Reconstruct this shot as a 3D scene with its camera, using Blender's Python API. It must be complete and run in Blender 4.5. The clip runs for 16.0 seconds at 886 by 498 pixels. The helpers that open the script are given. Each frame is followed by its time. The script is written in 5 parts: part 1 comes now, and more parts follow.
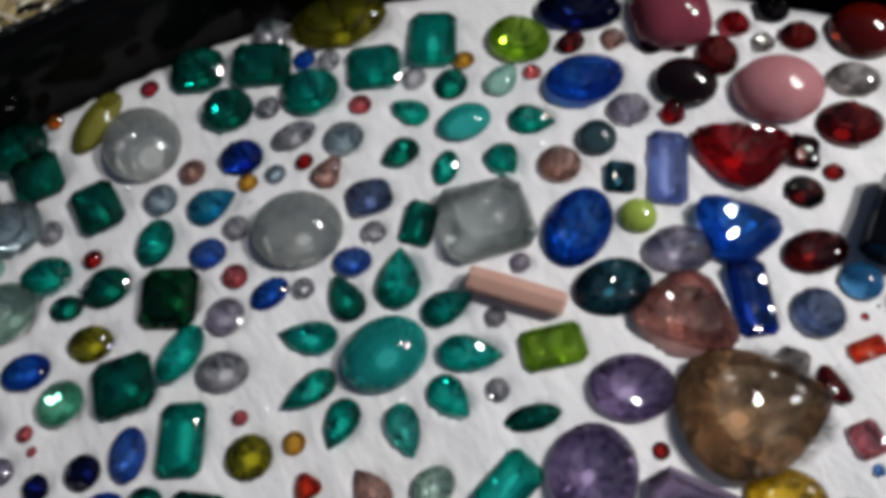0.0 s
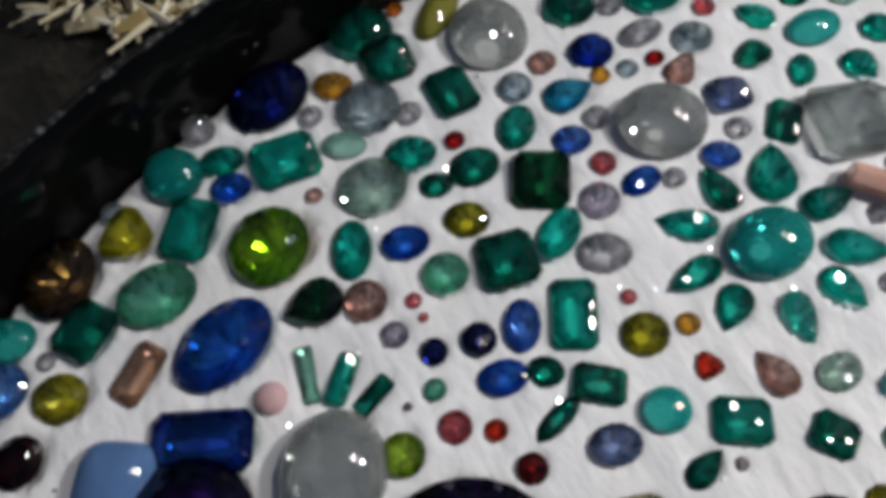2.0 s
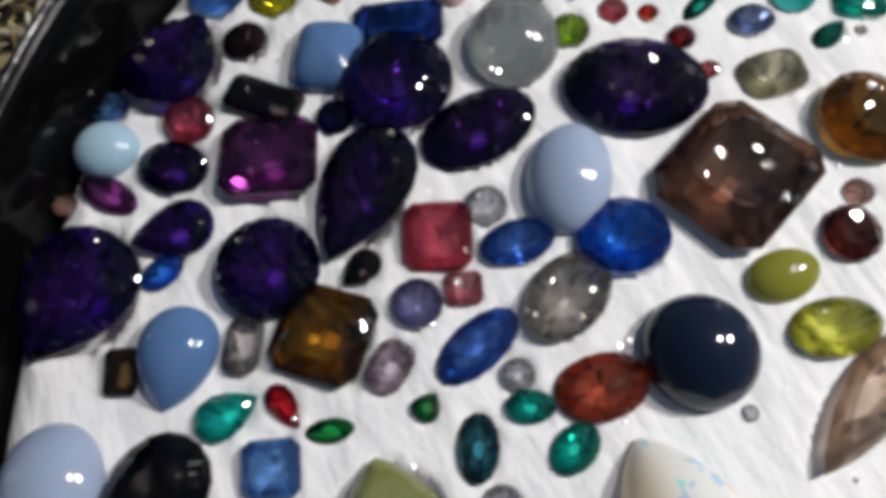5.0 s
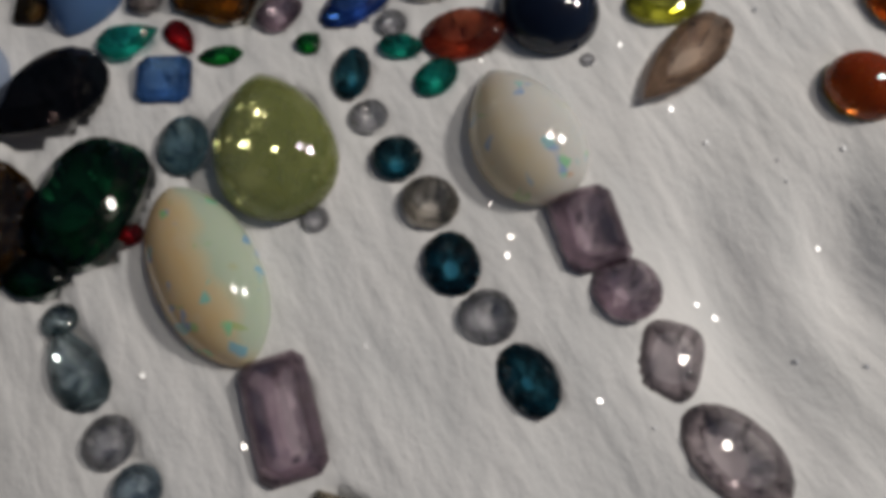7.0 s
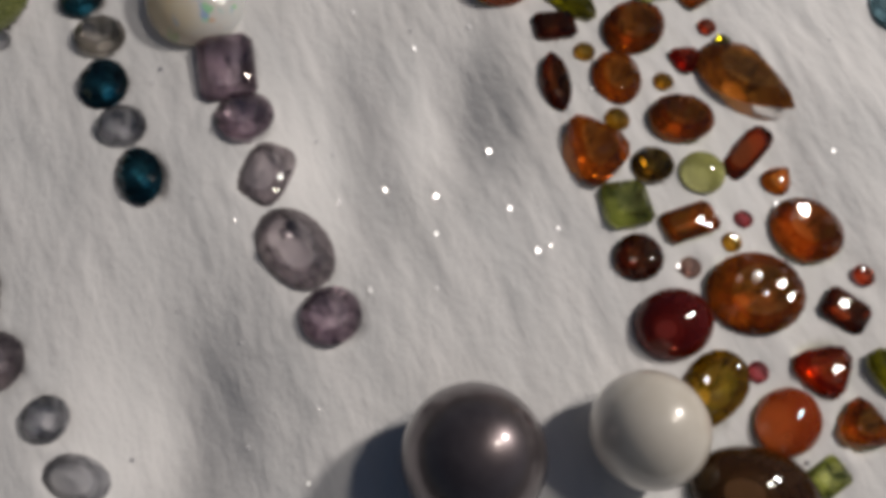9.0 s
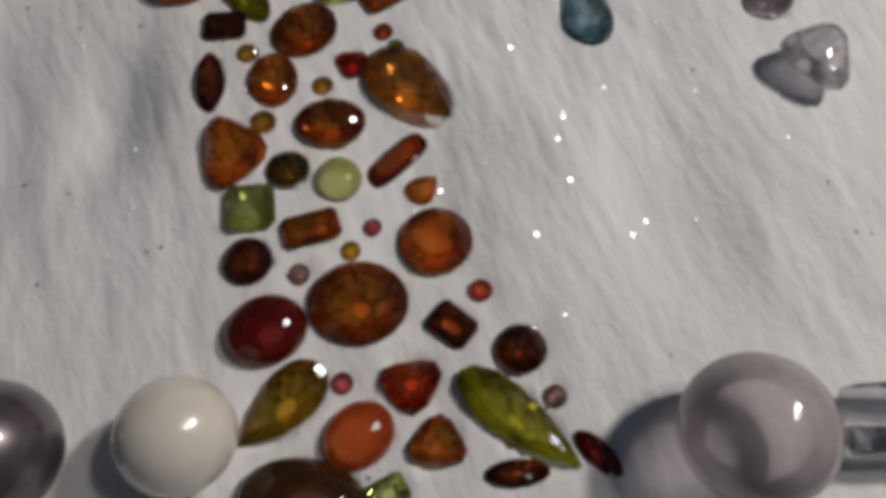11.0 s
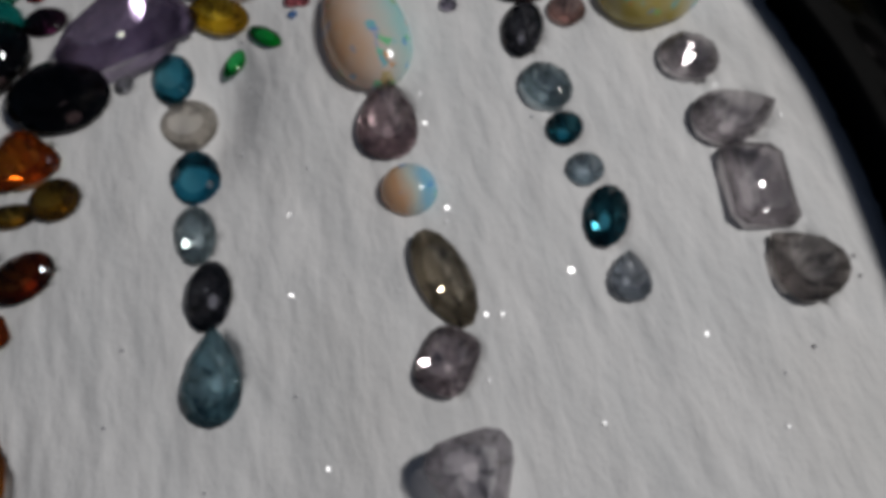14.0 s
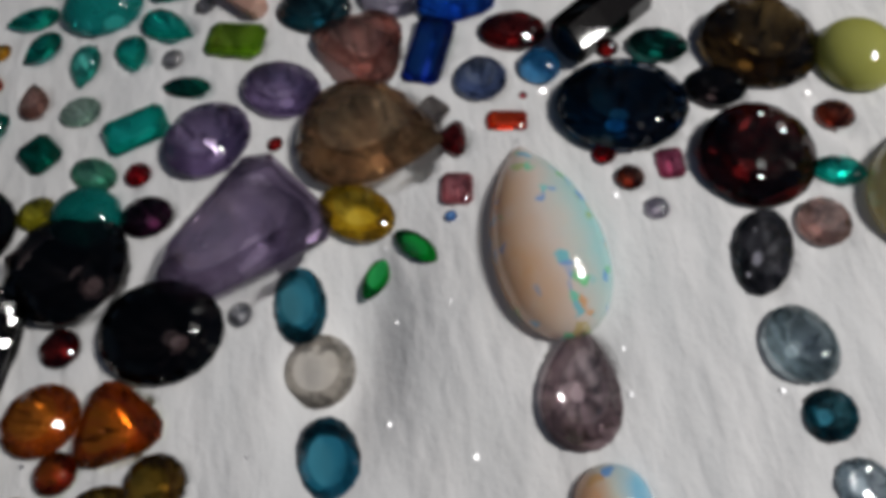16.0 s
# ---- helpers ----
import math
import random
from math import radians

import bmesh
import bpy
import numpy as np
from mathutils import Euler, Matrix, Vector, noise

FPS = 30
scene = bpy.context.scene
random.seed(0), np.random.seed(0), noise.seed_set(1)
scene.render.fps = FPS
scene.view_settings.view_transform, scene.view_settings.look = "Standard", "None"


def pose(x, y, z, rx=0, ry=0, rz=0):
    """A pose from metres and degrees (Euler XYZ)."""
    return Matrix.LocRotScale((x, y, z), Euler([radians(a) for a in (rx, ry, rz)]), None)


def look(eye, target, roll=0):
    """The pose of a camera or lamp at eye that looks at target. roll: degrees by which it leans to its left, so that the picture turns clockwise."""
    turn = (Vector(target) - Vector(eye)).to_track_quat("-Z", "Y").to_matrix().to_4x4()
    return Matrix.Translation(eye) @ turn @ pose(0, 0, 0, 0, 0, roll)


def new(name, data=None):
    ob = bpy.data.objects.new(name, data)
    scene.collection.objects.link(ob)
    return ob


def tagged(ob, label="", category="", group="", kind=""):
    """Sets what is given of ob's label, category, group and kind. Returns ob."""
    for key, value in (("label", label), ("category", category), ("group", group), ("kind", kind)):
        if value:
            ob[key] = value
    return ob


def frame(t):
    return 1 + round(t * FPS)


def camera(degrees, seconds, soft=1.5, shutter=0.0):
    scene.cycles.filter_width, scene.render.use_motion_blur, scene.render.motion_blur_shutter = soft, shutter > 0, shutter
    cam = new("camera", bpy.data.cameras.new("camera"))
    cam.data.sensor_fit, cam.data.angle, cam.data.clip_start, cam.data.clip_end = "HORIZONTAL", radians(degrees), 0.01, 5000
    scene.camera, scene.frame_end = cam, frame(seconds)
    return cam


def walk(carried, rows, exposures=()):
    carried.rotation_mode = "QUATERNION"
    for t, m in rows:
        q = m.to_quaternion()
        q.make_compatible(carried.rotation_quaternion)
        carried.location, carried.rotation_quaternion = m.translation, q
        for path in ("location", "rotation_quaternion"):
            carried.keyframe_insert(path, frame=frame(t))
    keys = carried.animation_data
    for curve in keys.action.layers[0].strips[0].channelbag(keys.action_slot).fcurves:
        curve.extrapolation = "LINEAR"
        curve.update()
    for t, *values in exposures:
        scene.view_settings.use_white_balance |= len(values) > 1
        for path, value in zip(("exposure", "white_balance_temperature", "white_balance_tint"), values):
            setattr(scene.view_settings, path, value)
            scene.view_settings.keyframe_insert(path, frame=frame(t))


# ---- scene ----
cam = camera(64, 16.0, soft=5.2)

# seconds, eye, target, roll
PATH = [
    (0.0, (0.01501, -0.01289, 0.06397), (-0.00113, 0.00983, -0.00024), -5.10),
    (0.5, (0.00830, -0.01901, 0.06245), (-0.00759, 0.00521, -0.00128), -2.71),
    (1.0, (0.00092, -0.02660, 0.06056), (-0.01540, -0.00220, -0.00299), -2.06),
    (1.5, (-0.00615, -0.03423, 0.05948), (-0.02214, -0.01096, -0.00457), -1.65),
    (2.0, (-0.00936, -0.03952, 0.06086), (-0.02620, -0.01797, -0.00358), -4.30),
    (2.5, (-0.01091, -0.04585, 0.05980), (-0.02786, -0.02391, -0.00447), -3.70),
    (3.0, (-0.01216, -0.05329, 0.05861), (-0.02936, -0.03106, -0.00550), -3.07),
    (3.2, (-0.01232, -0.05632, 0.05898), (-0.02917, -0.03395, -0.00518), -2.32),
    (5.3, (0.00272, -0.08448, 0.05799), (-0.01384, -0.06629, -0.00755), -8.45),
    (5.5, (0.00483, -0.08844, 0.05742), (-0.01247, -0.06884, -0.00752), -7.40),
    (6.0, (0.00886, -0.09368, 0.05461), (-0.00683, -0.07512, -0.01103), -5.75),
    (6.5, (0.01628, -0.10089, 0.05281), (0.00124, -0.07868, -0.01184), 0.77),
    (7.0, (0.02493, -0.10311, 0.05351), (0.01128, -0.08006, -0.01116), 5.18),
    (7.5, (0.03387, -0.10332, 0.05428), (0.02124, -0.08163, -0.01107), 7.49),
    (8.0, (0.04304, -0.09928, 0.05536), (0.03134, -0.07781, -0.01023), 10.82),
    (8.5, (0.05410, -0.09665, 0.05846), (0.04183, -0.07457, -0.00682), 10.55),
    (9.0, (0.06376, -0.09620, 0.06053), (0.05030, -0.07433, -0.00459), 9.07),
    (9.2, (0.06725, -0.09638, 0.05995), (0.05301, -0.07338, -0.00461), 9.76),
    (11.3, (0.09400, -0.06619, 0.06188), (0.07810, -0.04664, -0.00342), 4.29),
    (11.5, (0.09446, -0.06431, 0.06186), (0.07836, -0.04208, -0.00253), 6.42),
    (12.0, (0.09711, -0.05323, 0.06413), (0.08049, -0.03023, 0.00014), 6.56),
    (12.5, (0.09737, -0.04685, 0.06567), (0.07996, -0.02272, 0.00231), 6.14),
    (13.0, (0.09216, -0.03557, 0.06717), (0.07341, -0.01186, 0.00403), 4.32),
    (13.5, (0.09656, -0.02420, 0.06407), (0.07620, -0.00223, 0.00080), 2.92),
    (14.0, (0.09513, -0.01576, 0.06134), (0.07382, 0.00402, -0.00233), 0.02),
    (14.5, (0.08871, -0.01072, 0.05788), (0.06585, 0.00863, -0.00539), -1.92),
    (15.0, (0.08391, -0.00881, 0.05643), (0.05862, 0.00827, -0.00656), -7.10),
    (15.5, (0.07471, -0.00733, 0.05587), (0.04760, 0.00967, -0.00639), -7.72),
    (16.0, (0.06461, -0.00249, 0.05539), (0.04036, 0.00994, -0.00909), -12.21),
]
walk(cam, [(t, look(eye, target, roll)) for t, eye, target, roll in PATH], exposures=[(0.0, -0.6, 6400, 11), (1.5, -0.45, 6400, 11), (2.5, -0.28, 6450, 11), (3.0, 0.1, 6400, 11), (5.5, 0.1, 6550, 10), (6.5, -0.58, 6850, 10), (8.0, -1.03, 7000, 12), (9.0, -0.95, 7000, 13), (11.5, -1.42, 6700, 12), (12.0, -1.62, 6600, 11), (12.5, -1.58, 6500, 10), (14.5, -1.67, 6450, 10), (15.5, -1.47, 6500, 10), (16.0, -1.18, 6500, 10)])

# ---- light: a dim sky, a weak sun and an added, unseen spot on the sunny side ----
SUN_AZ, SUN_UP = radians(64), radians(56)
SUNWARD = Vector((math.cos(SUN_UP) * math.cos(SUN_AZ), math.cos(SUN_UP) * math.sin(SUN_AZ), math.sin(SUN_UP)))
world = bpy.data.worlds.new("world")
scene.world = world
world.use_nodes = True
wn = world.node_tree.nodes
sky = wn.new("ShaderNodeTexSky")
sky.sky_type = "NISHITA"
sky.sun_disc = False
sky.sun_elevation = SUN_UP
sky.sun_rotation = math.pi / 2 - SUN_AZ
world.node_tree.links.new(sky.outputs[0], wn["Background"].inputs[0])
wn["Background"].inputs[1].default_value = 0.03
sun = new("sun", bpy.data.lights.new("sun", "SUN"))
sun.data.energy = 1.0
sun.data.angle = radians(5)
sun.data.color = (1.0, 0.96, 0.9)
sun.matrix_world = look(SUNWARD, (0, 0, 0))
# no such lamp stands here; added so brightness falls off across the tray
falloff_spot = new("falloff_spot", bpy.data.lights.new("falloff_spot", "SPOT"))
falloff_spot.data.energy = 5.0
falloff_spot.data.shadow_soft_size = 0.017
falloff_spot.data.spot_size, falloff_spot.data.spot_blend = radians(72), 1.0
falloff_spot.data.color = (1.0, 0.98, 0.95)
falloff_spot.matrix_world = look(Vector((0.095, 0.025, 0)) + 0.3 * SUNWARD, (0.09, 0.015, 0))


# ---- materials ----
def material(name):
    m = bpy.data.materials.new(name)
    m.use_nodes = True
    return m, m.node_tree.nodes, m.node_tree.links, m.node_tree.nodes["Principled BSDF"]


def mixer(n, l, a, b, fac, blend="MIX"):
    x = n.new("ShaderNodeMix")
    x.data_type, x.blend_type = "RGBA", blend
    for sock, v in ((x.inputs[0], fac), (x.inputs[6], a), (x.inputs[7], b)):
        if isinstance(v, (int, float)):
            sock.default_value = v
        elif isinstance(v, tuple):
            sock.default_value = (*v[:3], 1)
        else:
            l.new(v, sock)
    return x.outputs[2]


def noise_tex(n, l, vec, scale, detail=3.0, rough=0.55):
    t = n.new("ShaderNodeTexNoise")
    t.inputs["Scale"].default_value = scale
    t.inputs["Detail"].default_value = detail
    t.inputs["Roughness"].default_value = rough
    l.new(vec, t.inputs["Vector"])
    return t.outputs["Fac"]


def ramp(n, l, fac, *stops):
    r = n.new("ShaderNodeValToRGB")
    e = r.color_ramp.elements
    while len(e) < len(stops):
        e.new(0.5)
    for el, (p, c) in zip(e, stops):
        el.position, el.color = p, (*c, 1) if isinstance(c, tuple) else (c, c, c, 1)
    l.new(fac, r.inputs[0])
    return r.outputs[0]


def maths(n, l, kind, *values, clamp=False):
    q = n.new("ShaderNodeMath")
    q.operation, q.use_clamp = kind, clamp
    for sock, v in zip(q.inputs, values):
        if isinstance(v, (int, float)):
            sock.default_value = v
        else:
            l.new(v, sock)
    return q.outputs[0]


def bump(n, l, height, strength, distance, p):
    b = n.new("ShaderNodeBump")
    b.inputs["Strength"].default_value, b.inputs["Distance"].default_value = strength, distance
    l.new(height, b.inputs["Height"])
    l.new(b.outputs[0], p.inputs["Normal"])


def coords(n, l, stretch=None, turn=0.0):
    c = n.new("ShaderNodeTexCoord").outputs["Object"]
    if stretch is None:
        return c
    # two mappings: turn first, then stretch, so that the grain runs along one line
    a, b = n.new("ShaderNodeMapping"), n.new("ShaderNodeMapping")
    a.inputs["Rotation"].default_value[2] = turn
    b.inputs["Scale"].default_value = stretch
    l.new(c, a.inputs["Vector"])
    l.new(a.outputs[0], b.inputs["Vector"])
    return b.outputs[0]


GRAIN = radians(332)
m_plush, n, l, p = material("white_plush")
va = coords(n, l, (250, 640, 300), -GRAIN)
fine = noise_tex(n, l, va, 1.0, 5)
wide = noise_tex(n, l, coords(n, l, (75, 200, 60), -GRAIN), 1.0, 4)
patch = noise_tex(n, l, coords(n, l), 28, 3)
tone = mixer(n, l, (0.87, 0.86, 0.86), (0.78, 0.78, 0.785), ramp(n, l, wide, (0.34, 1.0), (0.6, 0.0)))
tone = mixer(n, l, tone, (0.74, 0.72, 0.70), ramp(n, l, patch, (0.5, 0.0), (0.75, 0.6)))
l.new(tone, p.inputs["Base Color"])
p.inputs["Roughness"].default_value = 0.85
p.inputs["Sheen Weight"].default_value = 0.25
p.inputs["Specular IOR Level"].default_value = 0.25
tuft = noise_tex(n, l, coords(n, l), 700, 4, 0.65)
height = maths(n, l, "MULTIPLY_ADD", tuft, 0.45, maths(n, l, "MULTIPLY_ADD", wide, 0.6, fine))
bump(n, l, height, 0.55, 0.0005, p)

m_tray, n, l, p = material("black_glazed_tray")
smear = noise_tex(n, l, coords(n, l), 90, 4)
l.new(ramp(n, l, smear, (0.35, (0.002, 0.002, 0.002)), (0.7, (0.004, 0.004, 0.004))), p.inputs["Base Color"])
l.new(ramp(n, l, smear, (0.3, 0.07), (0.75, 0.16)), p.inputs["Roughness"])
p.inputs["Specular IOR Level"].default_value = 0.14
bump(n, l, noise_tex(n, l, coords(n, l), 300, 3), 0.06, 0.0003, p)

# pale specks in the rim colour stand in for glints of reflected sky
m_rim, n, l, p = material("glinting_rim")
glints = noise_tex(n, l, coords(n, l), 900, 4)
l.new(ramp(n, l, glints, (0.5, (0.012, 0.012, 0.012)), (0.68, (0.25, 0.25, 0.25))), p.inputs["Base Color"])
p.inputs["Metallic"].default_value = 0.6
p.inputs["Roughness"].default_value = 0.35

m_soil, n, l, p = material("dark_soil")
g = noise_tex(n, l, coords(n, l), 140, 6)
l.new(ramp(n, l, g, (0.3, (0.003, 0.0025, 0.0015)), (0.55, (0.01, 0.008, 0.005)), (0.75, (0.04, 0.033, 0.018))), p.inputs["Base Color"])
p.inputs["Roughness"].default_value = 0.95
bump(n, l, g, 1.0, 0.004, p)

m_straw, n, l, p = material("dry_straw")
rnd = n.new("ShaderNodeNewGeometry").outputs["Random Per Island"]
l.new(ramp(n, l, rnd, (0.0, (0.08, 0.05, 0.015)), (0.3, (0.34, 0.25, 0.09)), (0.55, (0.7, 0.6, 0.38)), (1.0, (0.88, 0.84, 0.7))), p.inputs["Base Color"])
p.inputs["Roughness"].default_value = 0.7

m_glitter, n, l, p = material("silvery_glitter")
p.inputs["Base Color"].default_value = (0.95, 0.95, 0.97, 1)
p.inputs["Specular IOR Level"].default_value = 1.0
p.inputs["Metallic"].default_value = 1.0
p.inputs["Roughness"].default_value = 0.3


def stone(name, dark, lite, clear=0.5, rough=0.04, ior=1.75):
    """A tinted stone: its clear table, its crown with dim edges painted into a deeper tint, its reflecting pavilion,
    and the same stuff milky and polished to a dome.
    """
    deep = [max(v, 0.0004) for v in lite]
    peak = max(deep)
    tint = [(0.22 + 0.78 * v / peak) * (0.5 + 0.5 * peak ** 0.3) for v in deep]
    if clear > 0.61:
        tint = [0.7 * t + 0.3 * max(tint) for t in tint]
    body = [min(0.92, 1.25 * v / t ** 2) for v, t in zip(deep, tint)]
    # the darker crown tint paints in the dim edge of a cut stone
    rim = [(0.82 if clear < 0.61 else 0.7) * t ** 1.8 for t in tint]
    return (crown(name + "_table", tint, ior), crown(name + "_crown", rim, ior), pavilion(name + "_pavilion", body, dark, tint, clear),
            polished(name + "_polished", dark, lite, clear, rough))


def wander(n, l, oi):
    """Object coordinates moved by a step of each stone's own."""
    spread = n.new("ShaderNodeVectorMath")
    spread.operation = "SCALE"
    spread.inputs[0].default_value = (1.0, 0.7, 0.4)
    l.new(oi.outputs["Random"], spread.inputs["Scale"])
    shift = n.new("ShaderNodeVectorMath")
    l.new(coords(n, l), shift.inputs[0])
    l.new(spread.outputs[0], shift.inputs[1])
    return shift.outputs[0]


def blend(n, l, fac, a, b):
    x = n.new("ShaderNodeMixShader")
    if isinstance(fac, (int, float)):
        x.inputs[0].default_value = fac
    else:
        l.new(fac, x.inputs[0])
    l.new(a.outputs[0], x.inputs[1])
    l.new(b.outputs[0], x.inputs[2])
    return x


def flecks(n, l, at, scale, amount):
    """Normals of small polished spots, each tilted its own way."""
    fleck = n.new("ShaderNodeTexVoronoi")
    fleck.inputs["Scale"].default_value = scale
    l.new(at, fleck.inputs["Vector"])
    tilt = n.new("ShaderNodeVectorMath")
    tilt.operation = "MULTIPLY_ADD"
    l.new(fleck.outputs["Color"], tilt.inputs[0])
    tilt.inputs[1].default_value = (amount, amount, amount / 2)
    tilt.inputs[2].default_value = (-amount / 2, -amount / 2, -amount / 5)
    turned = n.new("ShaderNodeVectorMath")
    l.new(tilt.outputs[0], turned.inputs[0])
    l.new(n.new("ShaderNodeNewGeometry").outputs["Normal"], turned.inputs[1])
    unit = n.new("ShaderNodeVectorMath")
    unit.operation = "NORMALIZE"
    l.new(turned.outputs[0], unit.inputs[0])
    return unit.outputs[0]


def crown(name, tint, ior):
    """Clear tinted upper facets with a polished gloss."""
    m, n, l, p = material(name)
    n.remove(p)
    oi = n.new("ShaderNodeObjectInfo")
    through_it = n.new("ShaderNodeBsdfTransparent")
    mottle = noise_tex(n, l, wander(n, l, oi), 420, 3)
    facet = n.new("ShaderNodeNewGeometry").outputs["Random Per Island"]
    fac = maths(n, l, "MULTIPLY_ADD", mottle, 0.7, maths(n, l, "MULTIPLY_ADD", facet, 0.5, -0.1), clamp=True)
    # low values darken the tint, painting dim facets and patches into the stone
    l.new(ramp(n, l, fac, (0.2, tuple(v * (0.3 + 0.4 * v) for v in tint)), (0.45, tuple(tint))), through_it.inputs[0])
    bend = n.new("ShaderNodeBsdfRefraction")
    bend.inputs["IOR"].default_value = 1.35
    bend.inputs["Roughness"].default_value = 0.03
    bend.inputs["Color"].default_value = (*tint, 1)
    shine = n.new("ShaderNodeBsdfGlossy")
    shine.inputs["Roughness"].default_value = 0.05
    l.new(flecks(n, l, wander(n, l, oi), 1300, 0.4), shine.inputs["Normal"])
    edge = n.new("ShaderNodeFresnel")
    edge.inputs["IOR"].default_value = 0.4 + 0.65 * ior
    last = blend(n, l, edge.outputs[0], blend(n, l, 0.3, through_it, bend), shine)
    l.new(last.outputs[0], n["Material Output"].inputs["Surface"])
    return m


def pavilion(name, body, dark, tint, clear):
    """Lower facets: part mirror, part coloured body, part see-through, each facet a little different, with inner light
    and dark painted into the body colour.
    """
    m, n, l, p = material(name)
    n.remove(p)
    oi = n.new("ShaderNodeObjectInfo")
    facet = n.new("ShaderNodeNewGeometry").outputs["Random Per Island"]
    cloud = noise_tex(n, l, wander(n, l, oi), 300, 3)
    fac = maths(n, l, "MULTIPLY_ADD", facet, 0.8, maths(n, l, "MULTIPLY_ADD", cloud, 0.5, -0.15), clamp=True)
    # dark to bright facet tones paint the stone's inner reflections
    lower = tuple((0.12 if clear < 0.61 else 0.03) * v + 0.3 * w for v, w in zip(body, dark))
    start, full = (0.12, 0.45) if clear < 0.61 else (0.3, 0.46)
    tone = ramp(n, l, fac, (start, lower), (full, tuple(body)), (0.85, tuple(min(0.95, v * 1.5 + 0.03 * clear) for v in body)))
    shade = n.new("ShaderNodeHueSaturation")
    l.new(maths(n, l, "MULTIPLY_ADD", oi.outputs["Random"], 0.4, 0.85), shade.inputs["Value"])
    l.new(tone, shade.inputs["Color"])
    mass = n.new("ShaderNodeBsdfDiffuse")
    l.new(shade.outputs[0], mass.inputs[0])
    mirror = n.new("ShaderNodeBsdfGlossy")
    mirror.inputs["Roughness"].default_value = 0.06
    peak = max(body)
    mirror.inputs["Color"].default_value = (*[min(0.95, peak + 0.04) * (0.3 + 0.7 * v / peak) for v in body], 1)
    # the facets mirror one another, so each looks broken into small mirrors that tilt their own ways
    l.new(flecks(n, l, wander(n, l, oi), 450, 1.0), mirror.inputs["Normal"])
    see = n.new("ShaderNodeBsdfTransparent")
    see.inputs[0].default_value = (*tint, 1)
    last = blend(n, l, maths(n, l, "MINIMUM", maths(n, l, "MULTIPLY_ADD", fac, clear * 0.7, clear * clear * (0.15 if clear < 0.61 else 0.25)), 0.5), blend(n, l, min(0.7, 0.3 + 0.6 * clear), mass, mirror), see)
    l.new(last.outputs[0], n["Material Output"].inputs["Surface"])
    return m


def polished(name, dark, lite, clear, rough):
    """A milky dome, part of the light going through."""
    m, n, l, p = material(name)
    oi = n.new("ShaderNodeObjectInfo")
    at = wander(n, l, oi)
    fac = maths(n, l, "MULTIPLY_ADD", noise_tex(n, l, at, 130, 2), 0.7, 0.12, clamp=True)
    mid = tuple(0.4 * v + 0.6 * w for v, w in zip(dark, lite))
    tone = ramp(n, l, fac, (0.12, tuple(0.8 * v for v in dark)), (0.36, mid), (0.55, lite), (0.8, tuple(min(0.95, v * 1.3) for v in lite)))
    l.new(tone, p.inputs["Base Color"])
    p.inputs["Transmission Weight"].default_value = 0.8 * clear
    p.inputs["Subsurface Weight"].default_value = 0.4
    p.inputs["Subsurface Radius"].default_value = (1.0, 1.0, 1.0)
    p.inputs["Subsurface Scale"].default_value = 0.003
    p.inputs["Roughness"].default_value = rough
    p.inputs["IOR"].default_value = 1.55
    through_it = n.new("ShaderNodeBsdfTransparent")
    through_it.inputs[0].default_value = (*[min(0.96, 0.2 + 0.8 * v ** 0.5) for v in lite], 1)
    shine = n.new("ShaderNodeBsdfGlossy")
    shine.inputs["Roughness"].default_value = 0.04
    edge = n.new("ShaderNodeFresnel")
    edge.inputs["IOR"].default_value = 1.55
    clearer = blend(n, l, edge.outputs[0], through_it, shine)
    speck = noise_tex(n, l, at, 900, 2)
    last = blend(n, l, maths(n, l, "MULTIPLY_ADD", speck, 0.2, max(0.0, 1.3 * clear - 0.2), clamp=True), p, clearer) if clear >= 0.44 else p
    l.new(last.outputs[0], n["Material Output"].inputs["Surface"])
    return m


